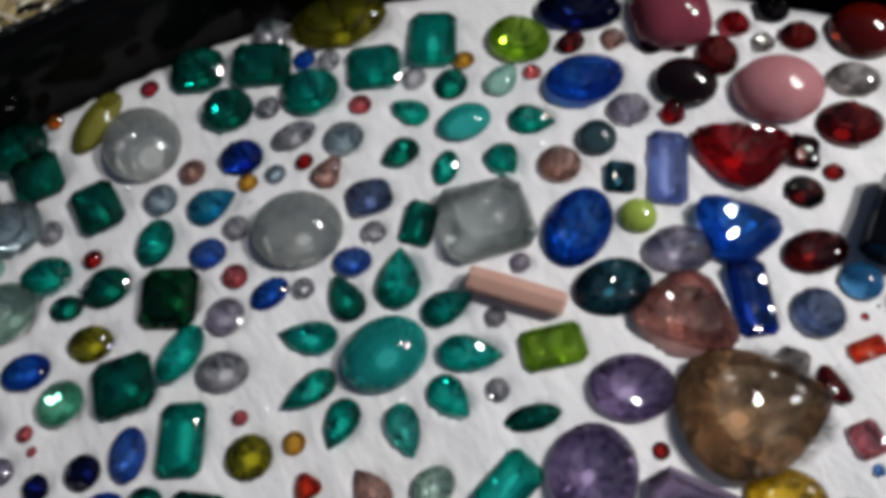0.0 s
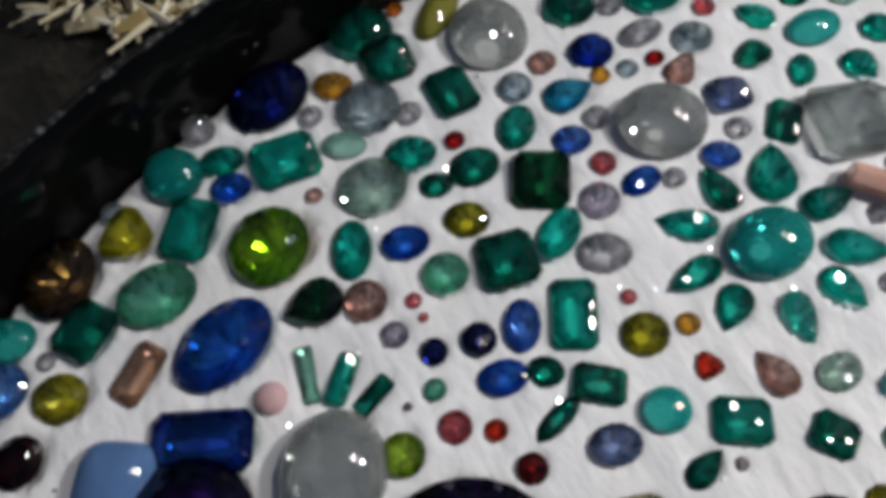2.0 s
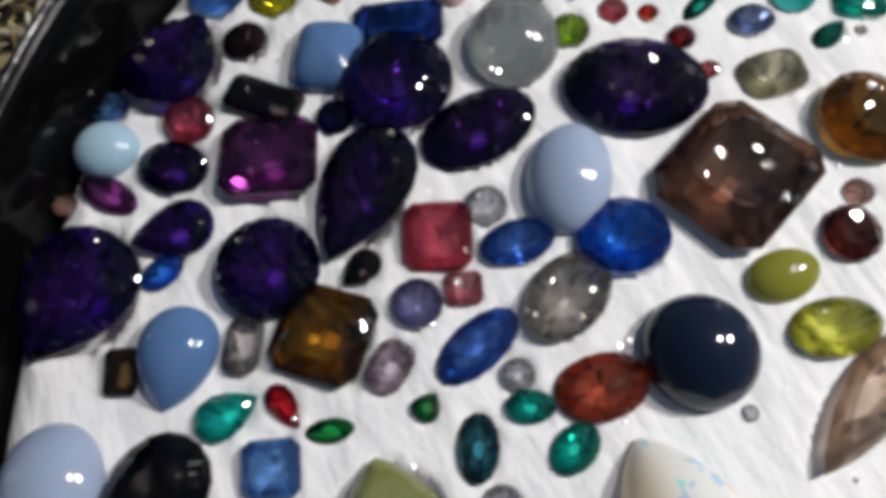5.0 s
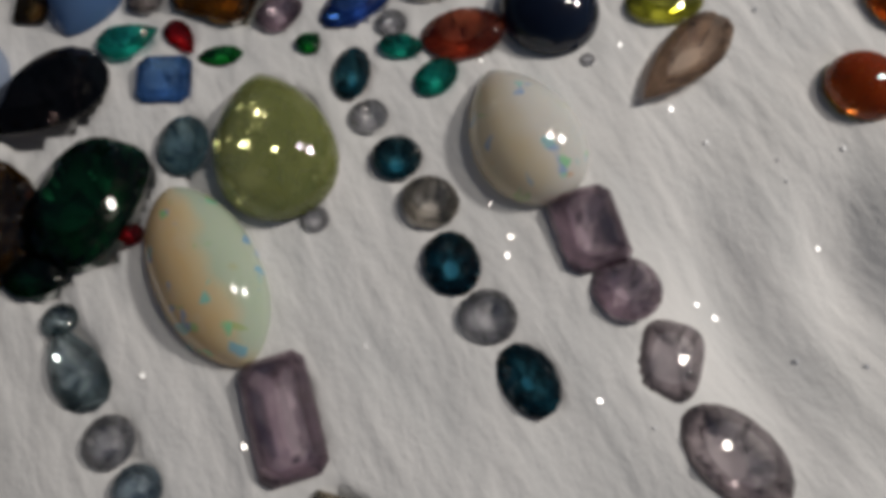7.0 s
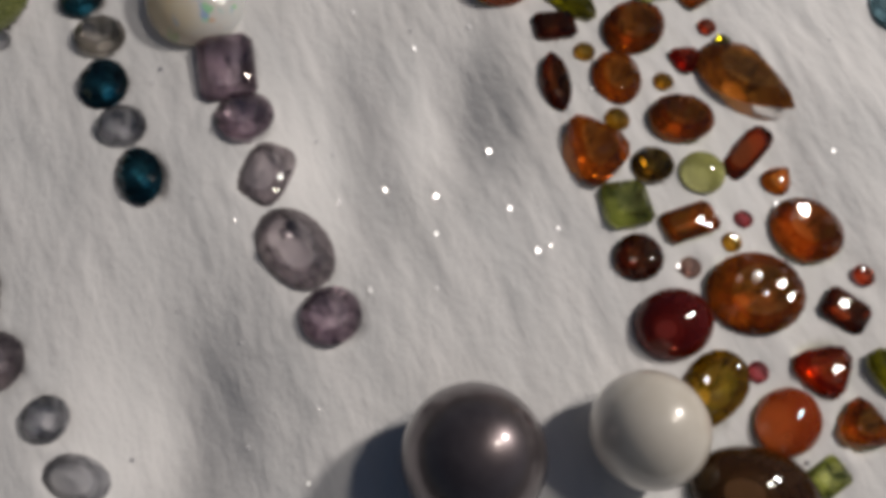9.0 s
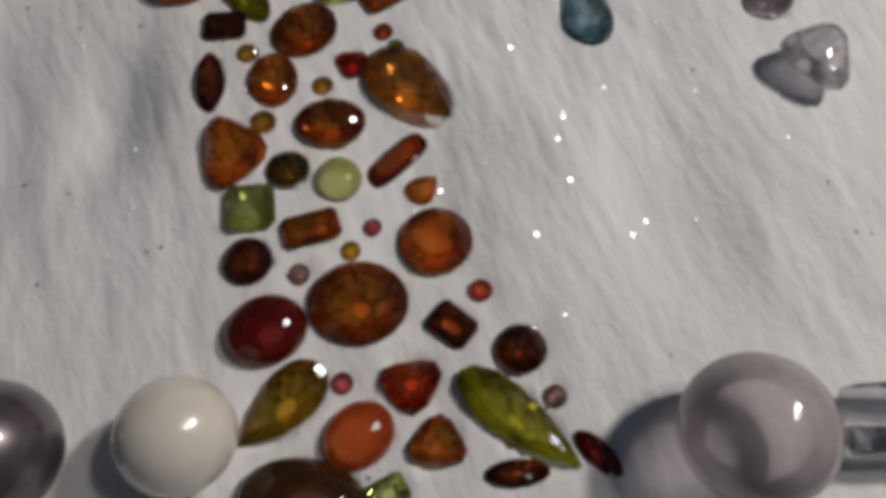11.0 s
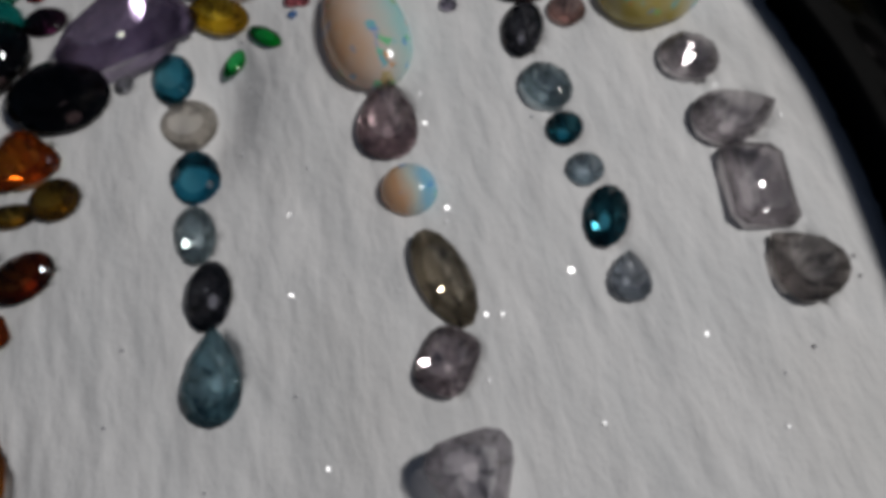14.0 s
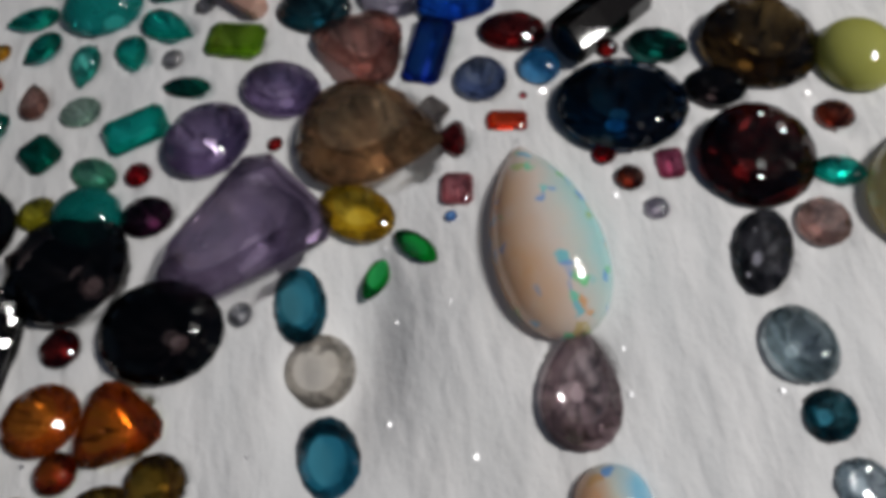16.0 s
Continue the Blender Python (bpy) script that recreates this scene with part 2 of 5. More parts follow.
def opal(name, tones, edge, across, stops=(0.28, 0.5, 0.75)):
    m, n, l, p = material(name)
    c = coords(n, l)
    big = noise_tex(n, l, c, 130, 2)
    dot = n.new("ShaderNodeVectorMath")
    dot.operation = "DOT_PRODUCT"
    dot.inputs[1].default_value = (across[0] * 75, across[1] * 75, 0)
    l.new(c, dot.inputs[0])
    base = ramp(n, l, maths(n, l, "ADD", dot.outputs["Value"], maths(n, l, "MULTIPLY_ADD", big, 0.4, 0.3)), *zip(stops, tones))
    milk = noise_tex(n, l, c, 420, 4)
    base = mixer(n, l, base, (0.8, 0.8, 0.76), ramp(n, l, milk, (0.5, 0.0), (0.8, 0.3)))
    # play of colour: small angular patches of blue, green and orange
    vor = n.new("ShaderNodeTexVoronoi")
    vor.inputs["Scale"].default_value = 900
    l.new(c, vor.inputs["Vector"])
    pick = n.new("ShaderNodeSeparateColor")
    l.new(vor.outputs["Color"], pick.inputs[0])
    fire = ramp(n, l, pick.outputs[0], (0.2, (0.12, 0.42, 0.95)), (0.45, (0.1, 0.85, 0.8)), (0.65, (0.1, 0.85, 0.3)), (0.9, (0.95, 0.4, 0.12)))
    near = noise_tex(n, l, c, 300, 2)
    lit = maths(n, l, "MULTIPLY", ramp(n, l, near, (0.53, 0.0), (0.58, edge)), ramp(n, l, pick.outputs[1], (0.66, 0.0), (0.7, 1.0)))
    l.new(mixer(n, l, base, fire, lit), p.inputs["Base Color"])
    p.inputs["Roughness"].default_value = 0.08
    p.inputs["Transmission Weight"].default_value = 0.1
    p.inputs["Subsurface Weight"].default_value = 0.6
    p.inputs["Subsurface Radius"].default_value = (1.0, 0.9, 0.8)
    p.inputs["Subsurface Scale"].default_value = 0.002
    p.inputs["Coat Weight"].default_value = 0.5
    p.inputs["Coat Roughness"].default_value = 0.03
    thin = n.new("ShaderNodeBsdfTransparent")
    thin.inputs[0].default_value = (0.97, 0.93, 0.88, 1)
    last = blend(n, l, 0.2, p, thin)
    l.new(last.outputs[0], n["Material Output"].inputs["Surface"])
    return m


def nacre(name, a, b, rough=0.3, metal=0.0):
    m, n, l, p = material(name)
    cl = noise_tex(n, l, coords(n, l), 220, 3)
    l.new(ramp(n, l, cl, (0.35, a), (0.65, b)), p.inputs["Base Color"])
    p.inputs["Roughness"].default_value = rough
    p.inputs["Metallic"].default_value = metal
    p.inputs["Coat Weight"].default_value = 0.8
    p.inputs["Coat Roughness"].default_value = 0.09
    return m


# code: words for the colour, material
STONES = {
    "abr": ("golden brown", stone("golden_brown", (0.0075, 0.0039, 0.0003), (0.14, 0.085, 0.0075), 0.5, 0.04)),
    "amb": ("amber orange", stone("amber_orange", (0.2, 0.04, 0.0005), (0.86, 0.43, 0.03), 0.5, 0.04)),
    "amd": ("blackish amethyst", stone("blackish_amethyst", (0.0018, 0.0006, 0.0042), (0.0175, 0.005, 0.035), 0.4, 0.04)),
    "ame": ("deep amethyst purple", stone("deep_amethyst_purple", (0.0036, 0.0009, 0.0105), (0.032, 0.008, 0.075), 0.5, 0.04)),
    "amk": ("brownish mauve", stone("brownish_mauve", (0.06, 0.025, 0.028), (0.5, 0.33, 0.3), 0.6, 0.04)),
    "aml": ("wine purple", stone("wine_purple", (0.012, 0.003, 0.018), (0.1, 0.035, 0.1), 0.55, 0.04)),
    "amt": ("purple and gold bicolour", stone("purple_and_gold_bicolour", (0.03, 0.01, 0.006), (0.55, 0.42, 0.3), 0.6, 0.04)),
    "aqc": ("frosty aquamarine", stone("frosty_aquamarine", (0.03, 0.06, 0.07), (0.6, 0.7, 0.74), 0.75, 0.04)),
    "aqm": ("pale aqua", stone("pale_aqua", (0.08, 0.17, 0.19), (0.72, 0.83, 0.86), 0.7, 0.04)),
    "atl": ("pale teal", stone("pale_teal", (0.08, 0.25, 0.29), (0.36, 0.52, 0.57), 0.64, 0.04)),
    "bkt": ("blue-black", stone("blue_black", (0.0003, 0.0012, 0.0021), (0.0015, 0.015, 0.025), 0.4, 0.04)),
    "blk": ("jet black", stone("jet_black", (0.0009, 0.0009, 0.0012), (0.004, 0.0034, 0.0034), 0.2, 0.04)),
    "brd": ("dark brown", stone("dark_brown", (0.008, 0.002, 0.0006), (0.14, 0.05, 0.01), 0.5, 0.04)),
    "brn": ("cognac brown", stone("cognac_brown", (0.02, 0.004, 0.0002), (0.45, 0.2, 0.02), 0.55, 0.04)),
    "btc": ("swimming-pool blue", stone("swimming_pool_blue", (0.0, 0.16, 0.26), (0.05, 0.42, 0.55), 0.55, 0.04)),
    "btd": ("dark teal blue", stone("dark_teal_blue", (0.001, 0.02, 0.03), (0.014, 0.052, 0.064), 0.5, 0.04)),
    "btl": ("teal blue", stone("teal_blue", (0.0, 0.04, 0.07), (0.032, 0.09, 0.105), 0.5, 0.04)),
    "chb": ("dusty blue", stone("dusty_blue", (0.06, 0.14, 0.34), (0.13, 0.24, 0.46), 0.25, 0.06)),
    "chl": ("milky lavender blue", stone("milky_lavender_blue", (0.3, 0.38, 0.56), (0.42, 0.5, 0.66), 0.25, 0.06)),
    "chm": ("champagne brown", stone("champagne_brown", (0.09, 0.032, 0.004), (0.8, 0.5, 0.15), 0.58, 0.04)),
    "cio": ("olive gold", stone("olive_gold", (0.16, 0.1, 0.003), (0.5, 0.36, 0.04), 0.55, 0.04)),
    "cit": ("honey yellow", stone("honey_yellow", (0.4, 0.26, 0.02), (0.75, 0.55, 0.12), 0.55, 0.04)),
    "cla": ("ice clear", stone("ice_clear", (0.3, 0.38, 0.37), (0.88, 0.93, 0.91), 0.88, 0.04)),
    "clk": ("colourless pinkish", stone("colourless_pinkish", (0.06, 0.05, 0.06), (0.92, 0.88, 0.91), 0.82, 0.04)),
    "clo": ("colourless smoky", stone("colourless_smoky", (0.12, 0.11, 0.09), (0.86, 0.82, 0.76), 0.75, 0.04)),
    "clr": ("colourless", stone("colourless", (0.06, 0.06, 0.07), (0.9, 0.9, 0.93), 0.8, 0.04)),
    "cog": ("fiery cognac", stone("fiery_cognac", (0.02, 0.005, 0.0003), (0.5, 0.21, 0.016), 0.55, 0.04)),
    "dem": ("deep emerald green", stone("deep_emerald_green", (0.0, 0.0315, 0.021), (0.0, 0.15, 0.122), 0.5, 0.04)),
    "dgy": ("dark grey", stone("dark_grey", (0.009, 0.0099, 0.0114), (0.065, 0.065, 0.07), 0.45, 0.04)),
    "dkg": ("blackish green", stone("blackish_green", (0.0003, 0.004, 0.002), (0.002, 0.032, 0.016), 0.4, 0.04)),
    "dpr": ("dark grey-mauve pearl", nacre("dark_grey_mauve_pearl", (0.11, 0.09, 0.095), (0.21, 0.175, 0.185), 0.34, 0.75)),
    "dtl": ("dark teal", stone("dark_teal", (0.0003, 0.006, 0.006), (0.0025, 0.04, 0.035), 0.45, 0.04)),
    "em": ("emerald green", stone("emerald_green", (0.0, 0.085, 0.06), (0.006, 0.37, 0.32), 0.5, 0.04)),
    "gar": ("dark garnet red", stone("dark_garnet_red", (0.0175, 0.002, 0.002), (0.128, 0.016, 0.0144), 0.45, 0.04)),
    "gbk": ("nearly black garnet", stone("nearly_black_garnet", (0.0024, 0.0006, 0.0006), (0.012, 0.003, 0.003), 0.35, 0.04)),
    "gbr": ("reddish brown", stone("reddish_brown", (0.025, 0.0075, 0.004), (0.176, 0.064, 0.036), 0.5, 0.04)),
    "gld": ("dark golden amber", stone("dark_golden_amber", (0.05, 0.0225, 0.001), (0.42, 0.25, 0.015), 0.55, 0.04)),
    "grb": ("grey green", stone("grey_green", (0.08, 0.16, 0.13), (0.25, 0.4, 0.35), 0.5, 0.04)),
    "grn": ("vivid green", stone("vivid_green", (0.0, 0.12, 0.03), (0.012, 0.18, 0.065), 0.5, 0.04)),
    "grn2": ("large vivid olive green", stone("large_vivid_olive_green", (0.05, 0.11, 0.0), (0.22, 0.36, 0.015), 0.5, 0.04)),
    "gry": ("translucent grey moonstone", stone("translucent_grey_moonstone", (0.36, 0.39, 0.37), (0.66, 0.69, 0.66), 0.6, 0.05)),
    "kuc": ("faint pink clear", stone("faint_pink_clear", (0.08, 0.06, 0.075), (0.88, 0.84, 0.86), 0.78, 0.04)),
    "kug": ("greyish mauve", stone("greyish_mauve", (0.15, 0.11, 0.12), (0.7, 0.64, 0.66), 0.7, 0.04)),
    "kun": ("pale mauve pink", stone("pale_mauve_pink", (0.13, 0.06, 0.1), (0.8, 0.68, 0.75), 0.7, 0.04)),
    "kup": ("dusty mauve", stone("dusty_mauve", (0.12, 0.07, 0.08), (0.58, 0.48, 0.5), 0.64, 0.04)),
    "lam": ("lavender purple", stone("lavender_purple", (0.12, 0.05, 0.22), (0.6, 0.5, 0.72), 0.66, 0.04)),
    "lat": ("large smoky lavender", stone("large_smoky_lavender", (0.02, 0.01, 0.03), (0.5, 0.43, 0.56), 0.72, 0.04)),
    "lbc": ("icy blue", stone("icy_blue", (0.1, 0.19, 0.26), (0.75, 0.87, 0.94), 0.65, 0.04)),
    "lbl": ("sky blue", stone("sky_blue", (0.08, 0.24, 0.55), (0.35, 0.58, 0.85), 0.6, 0.04)),
    "lbp": ("milky sky blue", stone("milky_sky_blue", (0.3, 0.5, 0.68), (0.48, 0.66, 0.78), 0.25, 0.04)),
    "lbv": ("lavender blue", stone("lavender_blue", (0.15, 0.2, 0.5), (0.5, 0.58, 0.85), 0.6, 0.04)),
    "lem": ("lemon yellow", stone("lemon_yellow", (0.3, 0.3, 0.04), (0.8, 0.8, 0.28), 0.5, 0.04)),
    "lim": ("lime green", stone("lime_green", (0.2, 0.32, 0.03), (0.42, 0.55, 0.1), 0.35, 0.04)),
    "lmc": ("waxy yellow green", stone("waxy_yellow_green", (0.32, 0.33, 0.05), (0.52, 0.52, 0.14), 0.3, 0.04)),
    "lme": ("pale lime", stone("pale_lime", (0.2, 0.24, 0.06), (0.75, 0.78, 0.42), 0.6, 0.04)),
    "lsm": ("pale lemon smoke", stone("pale_lemon_smoke", (0.16, 0.14, 0.06), (0.78, 0.75, 0.54), 0.65, 0.04)),
    "mnt": ("pale mint green", stone("pale_mint_green", (0.1, 0.36, 0.28), (0.35, 0.68, 0.56), 0.55, 0.04)),
    "mtc": ("milky mint", stone("milky_mint", (0.35, 0.52, 0.46), (0.7, 0.82, 0.76), 0.6, 0.04)),
    "nav": ("navy blue", stone("navy_blue", (0.0009, 0.0018, 0.009), (0.005, 0.0125, 0.06), 0.4, 0.04)),
    "nvc": ("midnight blue", stone("midnight_blue", (0.004, 0.006, 0.015), (0.008, 0.014, 0.035), 0.15, 0.06)),
    "nvs": ("deep sapphire blue", stone("deep_sapphire_blue", (0.0, 0.0072, 0.06), (0.0095, 0.0665, 0.304), 0.5, 0.04)),
    "olb": ("olive brown", stone("olive_brown", (0.03, 0.0225, 0.002), (0.192, 0.136, 0.024), 0.5, 0.04)),
    "oli": ("olive green", stone("olive_green", (0.07, 0.075, 0.003), (0.26, 0.25, 0.02), 0.5, 0.04)),
    "op1": ("milky peach opal", opal("milky_peach_opal", ((0.88, 0.74, 0.5), (0.9, 0.86, 0.8), (0.86, 0.88, 0.87)), 0.6, (0.0, -1.0))),
    "op2": ("peach and aqua opal", opal("peach_and_aqua_opal", ((0.95, 0.54, 0.29), (0.92, 0.78, 0.7), (0.45, 0.85, 0.86)), 0.8, (0.0, -1.0), (0.24, 0.5, 0.8))),
    "op3": ("apricot and green opal", opal("apricot_and_green_opal", ((0.92, 0.66, 0.34), (0.86, 0.72, 0.45), (0.64, 0.76, 0.6)), 0.7, (0.0, 1.0), (0.4, 0.5, 0.58))),
    "op4": ("rainbow opal", opal("rainbow_opal", ((0.95, 0.52, 0.27), (0.76, 0.8, 0.72), (0.28, 0.65, 0.88)), 0.9, (1.0, -0.4), (0.38, 0.5, 0.62))),
    "op5": ("yellow and pale blue opal", opal("yellow_and_pale_blue_opal", ((0.62, 0.5, 0.12), (0.66, 0.64, 0.48), (0.55, 0.65, 0.68)), 0.5, (1.0, 0.0))),
    "ora": ("red orange", stone("red_orange", (0.22, 0.03, 0.002), (0.55, 0.12, 0.01), 0.5, 0.04)),
    "orb": ("burnt orange brown", stone("burnt_orange_brown", (0.08, 0.02, 0.002), (0.3, 0.08, 0.01), 0.5, 0.04)),
    "orp": ("coral orange", stone("coral_orange", (0.3, 0.06, 0.015), (0.62, 0.24, 0.12), 0.5, 0.04)),
    "orr": ("fiery orange red", stone("fiery_orange_red", (0.2, 0.025, 0.005), (0.6, 0.1, 0.015), 0.5, 0.04)),
    "pch": ("peach pink", stone("peach_pink", (0.45, 0.2, 0.14), (0.78, 0.54, 0.46), 0.62, 0.04)),
    "pchs": ("smoky peach", stone("smoky_peach", (0.35, 0.22, 0.15), (0.62, 0.48, 0.38), 0.55, 0.04)),
    "pcm": ("pale peach champagne", stone("pale_peach_champagne", (0.2, 0.1, 0.05), (0.88, 0.7, 0.55), 0.72, 0.04)),
    "per": ("lime green", stone("lime_green", (0.16, 0.28, 0.01), (0.5, 0.66, 0.1), 0.55, 0.04)),
    "plk": ("blackish plum", stone("blackish_plum", (0.0045, 0.0024, 0.0036), (0.03, 0.015, 0.025), 0.4, 0.04)),
    "plm": ("plum pink", stone("plum_pink", (0.16, 0.02, 0.04), (0.34, 0.07, 0.1), 0.3, 0.04)),
    "plr": ("plum rose", stone("plum_rose", (0.1, 0.02, 0.035), (0.4, 0.12, 0.17), 0.5, 0.04)),
    "pnk": ("raspberry pink", stone("raspberry_pink", (0.4, 0.06, 0.1), (0.66, 0.22, 0.28), 0.45, 0.04)),
    "pnl": ("soft pink", stone("soft_pink", (0.5, 0.22, 0.26), (0.75, 0.45, 0.48), 0.55, 0.04)),
    "prl": ("creamy white pearl", nacre("creamy_white_pearl", (0.72, 0.66, 0.57), (0.82, 0.77, 0.69))),
    "prs": ("milky yellow green", stone("milky_yellow_green", (0.26, 0.31, 0.06), (0.52, 0.57, 0.2), 0.5, 0.05)),
    "rdk": ("deep red", stone("deep_red", (0.07, 0.002, 0.002), (0.24, 0.01, 0.005), 0.45, 0.04)),
    "rdo": ("glowing orange red", stone("glowing_orange_red", (0.35, 0.03, 0.002), (0.65, 0.09, 0.005), 0.45, 0.04)),
    "red": ("ruby red", stone("ruby_red", (0.11, 0.003, 0.006), (0.34, 0.012, 0.02), 0.5, 0.04)),
    "ros": ("rose pink", stone("rose_pink", (0.38, 0.09, 0.11), (0.66, 0.3, 0.32), 0.4, 0.04)),
    "rpk": ("magenta pink", stone("magenta_pink", (0.3, 0.07, 0.15), (0.5, 0.2, 0.3), 0.5, 0.04)),
    "rpl": ("pearly pink", stone("pearly_pink", (0.45, 0.25, 0.26), (0.65, 0.42, 0.42), 0.1, 0.04)),
    "rqz": ("rose quartz", stone("rose_quartz", (0.5, 0.43, 0.45), (0.78, 0.71, 0.72), 0.45, 0.05)),
    "sal": ("cornflower blue", stone("cornflower_blue", (0.03, 0.11, 0.36), (0.18, 0.38, 0.72), 0.55, 0.04)),
    "sap": ("sapphire blue", stone("sapphire_blue", (0.0012, 0.018, 0.102), (0.03, 0.27, 0.64), 0.6, 0.04)),
    "sdk": ("dark royal blue", stone("dark_royal_blue", (0.0006, 0.006, 0.042), (0.012, 0.07, 0.25), 0.5, 0.04)),
    "slc": ("bluish smoke", stone("bluish_smoke", (0.06, 0.07, 0.09), (0.66, 0.7, 0.75), 0.7, 0.04)),
    "slt": ("slate blue", stone("slate_blue", (0.06, 0.08, 0.16), (0.25, 0.3, 0.42), 0.5, 0.04)),
    "slv": ("lavender grey", stone("lavender_grey", (0.14, 0.12, 0.24), (0.32, 0.3, 0.45), 0.5, 0.04)),
    "smb": ("smoky olive black", stone("smoky_olive_black", (0.0036, 0.003, 0.0018), (0.05, 0.0375, 0.0175), 0.45, 0.04)),
    "smc": ("smoky champagne", stone("smoky_champagne", (0.14, 0.12, 0.09), (0.52, 0.47, 0.38), 0.66, 0.04)),
    "smk": ("smoky grey brown", stone("smoky_grey_brown", (0.045, 0.035, 0.032), (0.45, 0.42, 0.41), 0.65, 0.04)),
    "smq": ("smoky clear quartz", stone("smoky_clear_quartz", (0.05, 0.05, 0.055), (0.75, 0.75, 0.77), 0.75, 0.04)),
    "smr": ("smoky rose", stone("smoky_rose", (0.2, 0.13, 0.12), (0.48, 0.38, 0.36), 0.6, 0.04)),
    "smt": ("smoky purple-brown", stone("smoky_purple_brown", (0.02, 0.01, 0.012), (0.2, 0.14, 0.11), 0.6, 0.04)),
    "slm": ("salmon pink", stone("salmon_pink", (0.55, 0.28, 0.22), (0.82, 0.5, 0.4), 0.3, 0.05)),
    "aqb": ("frosty pale aqua", stone("frosty_pale_aqua", (0.5, 0.6, 0.63), (0.82, 0.9, 0.92), 0.5, 0.05)),
    "tl": ("bright teal green", stone("bright_teal_green", (0.0, 0.17, 0.15), (0.015, 0.52, 0.46), 0.5, 0.05)),
    "tlb": ("pale-topped teal green", stone("pale_topped_teal_green", (0.0, 0.2, 0.17), (0.15, 0.55, 0.5), 0.55, 0.04)),
    "vio": ("pale lavender", stone("pale_lavender", (0.2, 0.17, 0.26), (0.82, 0.78, 0.88), 0.65, 0.04)),
    "yel": ("sunny yellow", stone("sunny_yellow", (0.25, 0.19, 0.005), (0.62, 0.5, 0.05), 0.55, 0.04)),
    "yoc": ("olive yellow", stone("olive_yellow", (0.15, 0.15, 0.01), (0.3, 0.3, 0.04), 0.35, 0.04)),
    "yol": ("yellow olive", stone("yellow_olive", (0.15, 0.15, 0.005), (0.5, 0.48, 0.06), 0.55, 0.04)),
}


CLEAR_DOMES = [STONES[k][1][3] for k in ("gry", "tl", "em", "prs", "rdk", "rdo", "brd", "lem", "mnt", "sap")]


# ---- builders ----
def link(name, bm, mat, parent=None, smooth=False):
    me = bpy.data.meshes.new(name)
    bm.normal_update()
    bm.to_mesh(me)
    bm.free()
    for f in me.polygons:
        f.use_smooth = smooth
    for m in mat if isinstance(mat, tuple) else (mat,):
        me.materials.append(m)
    ob = new(name, me)
    ob.parent = parent
    return ob


def part(name, bm, mat, parent, label="", smooth=False):
    ob = link(name, bm, mat, parent, smooth)
    return tagged(ob, label) if label else ob


def lathe(bm, profile, seg):
    rings = []
    for r, z in profile:
        rings.append([bm.verts.new((r * math.cos(2 * math.pi * k / seg), r * math.sin(2 * math.pi * k / seg), z)) for k in range(seg)])
    for a, b in zip(rings, rings[1:]):
        for k in range(seg):
            j = (k + 1) % seg
            bm.faces.new((a[k], a[j], b[j], b[k]))
    return rings


def superellipse(count, e, a, b):
    out = []
    for k in range(count):
        t = 2 * math.pi * (k + 0.5) / count
        c, s = math.cos(t), math.sin(t)
        out.append((a * math.copysign(abs(c) ** (2 / e), c), b * math.copysign(abs(s) ** (2 / e), s)))
    return out


def outline(shape, a, b, count):
    """Points round the edge of a stone; a: half length along x, b: half width."""
    pts = []
    if shape in ("oval", "round"):
        return superellipse(count, 2.0, a, b)
    if shape == "cushion":
        return superellipse(count, 3.2, a, b)
    if shape == "rectangular":
        c = 0.3 * min(a, b)
        return [(a, -b + c), (a, b - c), (a - c, b), (-a + c, b), (-a, b - c), (-a, -b + c), (-a + c, -b), (a - c, -b)]
    for k in range(count):
        t = 2 * math.pi * k / count
        c, s = math.cos(t), math.sin(t)
        if shape == "pear":
            # tip at +x, round end at -x
            w = b * s * (abs(math.sin(t / 2)) ** 0.8 * 1.22 if count < 32 else abs(math.sin(t / 2)) ** 0.5 * 1.125)
            pts.append((a * c, w))
        elif shape == "marquise":
            pts.append((a * math.copysign(abs(c) ** 0.85, c), b * math.copysign(abs(s) ** 1.35, s)))
        else:
            # rounded triangle, tip at +x
            r = 1 / (1 + 0.16 * math.cos(3 * (t - math.pi)))
            pts.append((a * (r * c * 0.92 + 0.10), b * r * s * 1.02))
    return pts


def ring(bm, pts, s, z, turn=False):
    if turn:
        pts = [((p[0] + q[0]) / 2, (p[1] + q[1]) / 2) for p, q in zip(pts, pts[1:] + pts[:1])]
    return [bm.verts.new((x * s, y * s, z)) for x, y in pts]


def straight(bm, lo, hi):
    k = len(lo)
    for i in range(k):
        bm.faces.new((lo[i], lo[(i + 1) % k], hi[(i + 1) % k], hi[i]))


def zigzag(bm, lo, hi, ahead):
    """Triangles between a ring and one turned by half a step."""
    k = len(lo)
    for i in range(k):
        j = (i + 1) % k
        if ahead:
            bm.faces.new((lo[i], lo[j], hi[i]))
            bm.faces.new((lo[j], hi[j], hi[i]))
        else:
            bm.faces.new((lo[i], hi[i], hi[i - 1]))
            bm.faces.new((lo[i], lo[j], hi[i]))


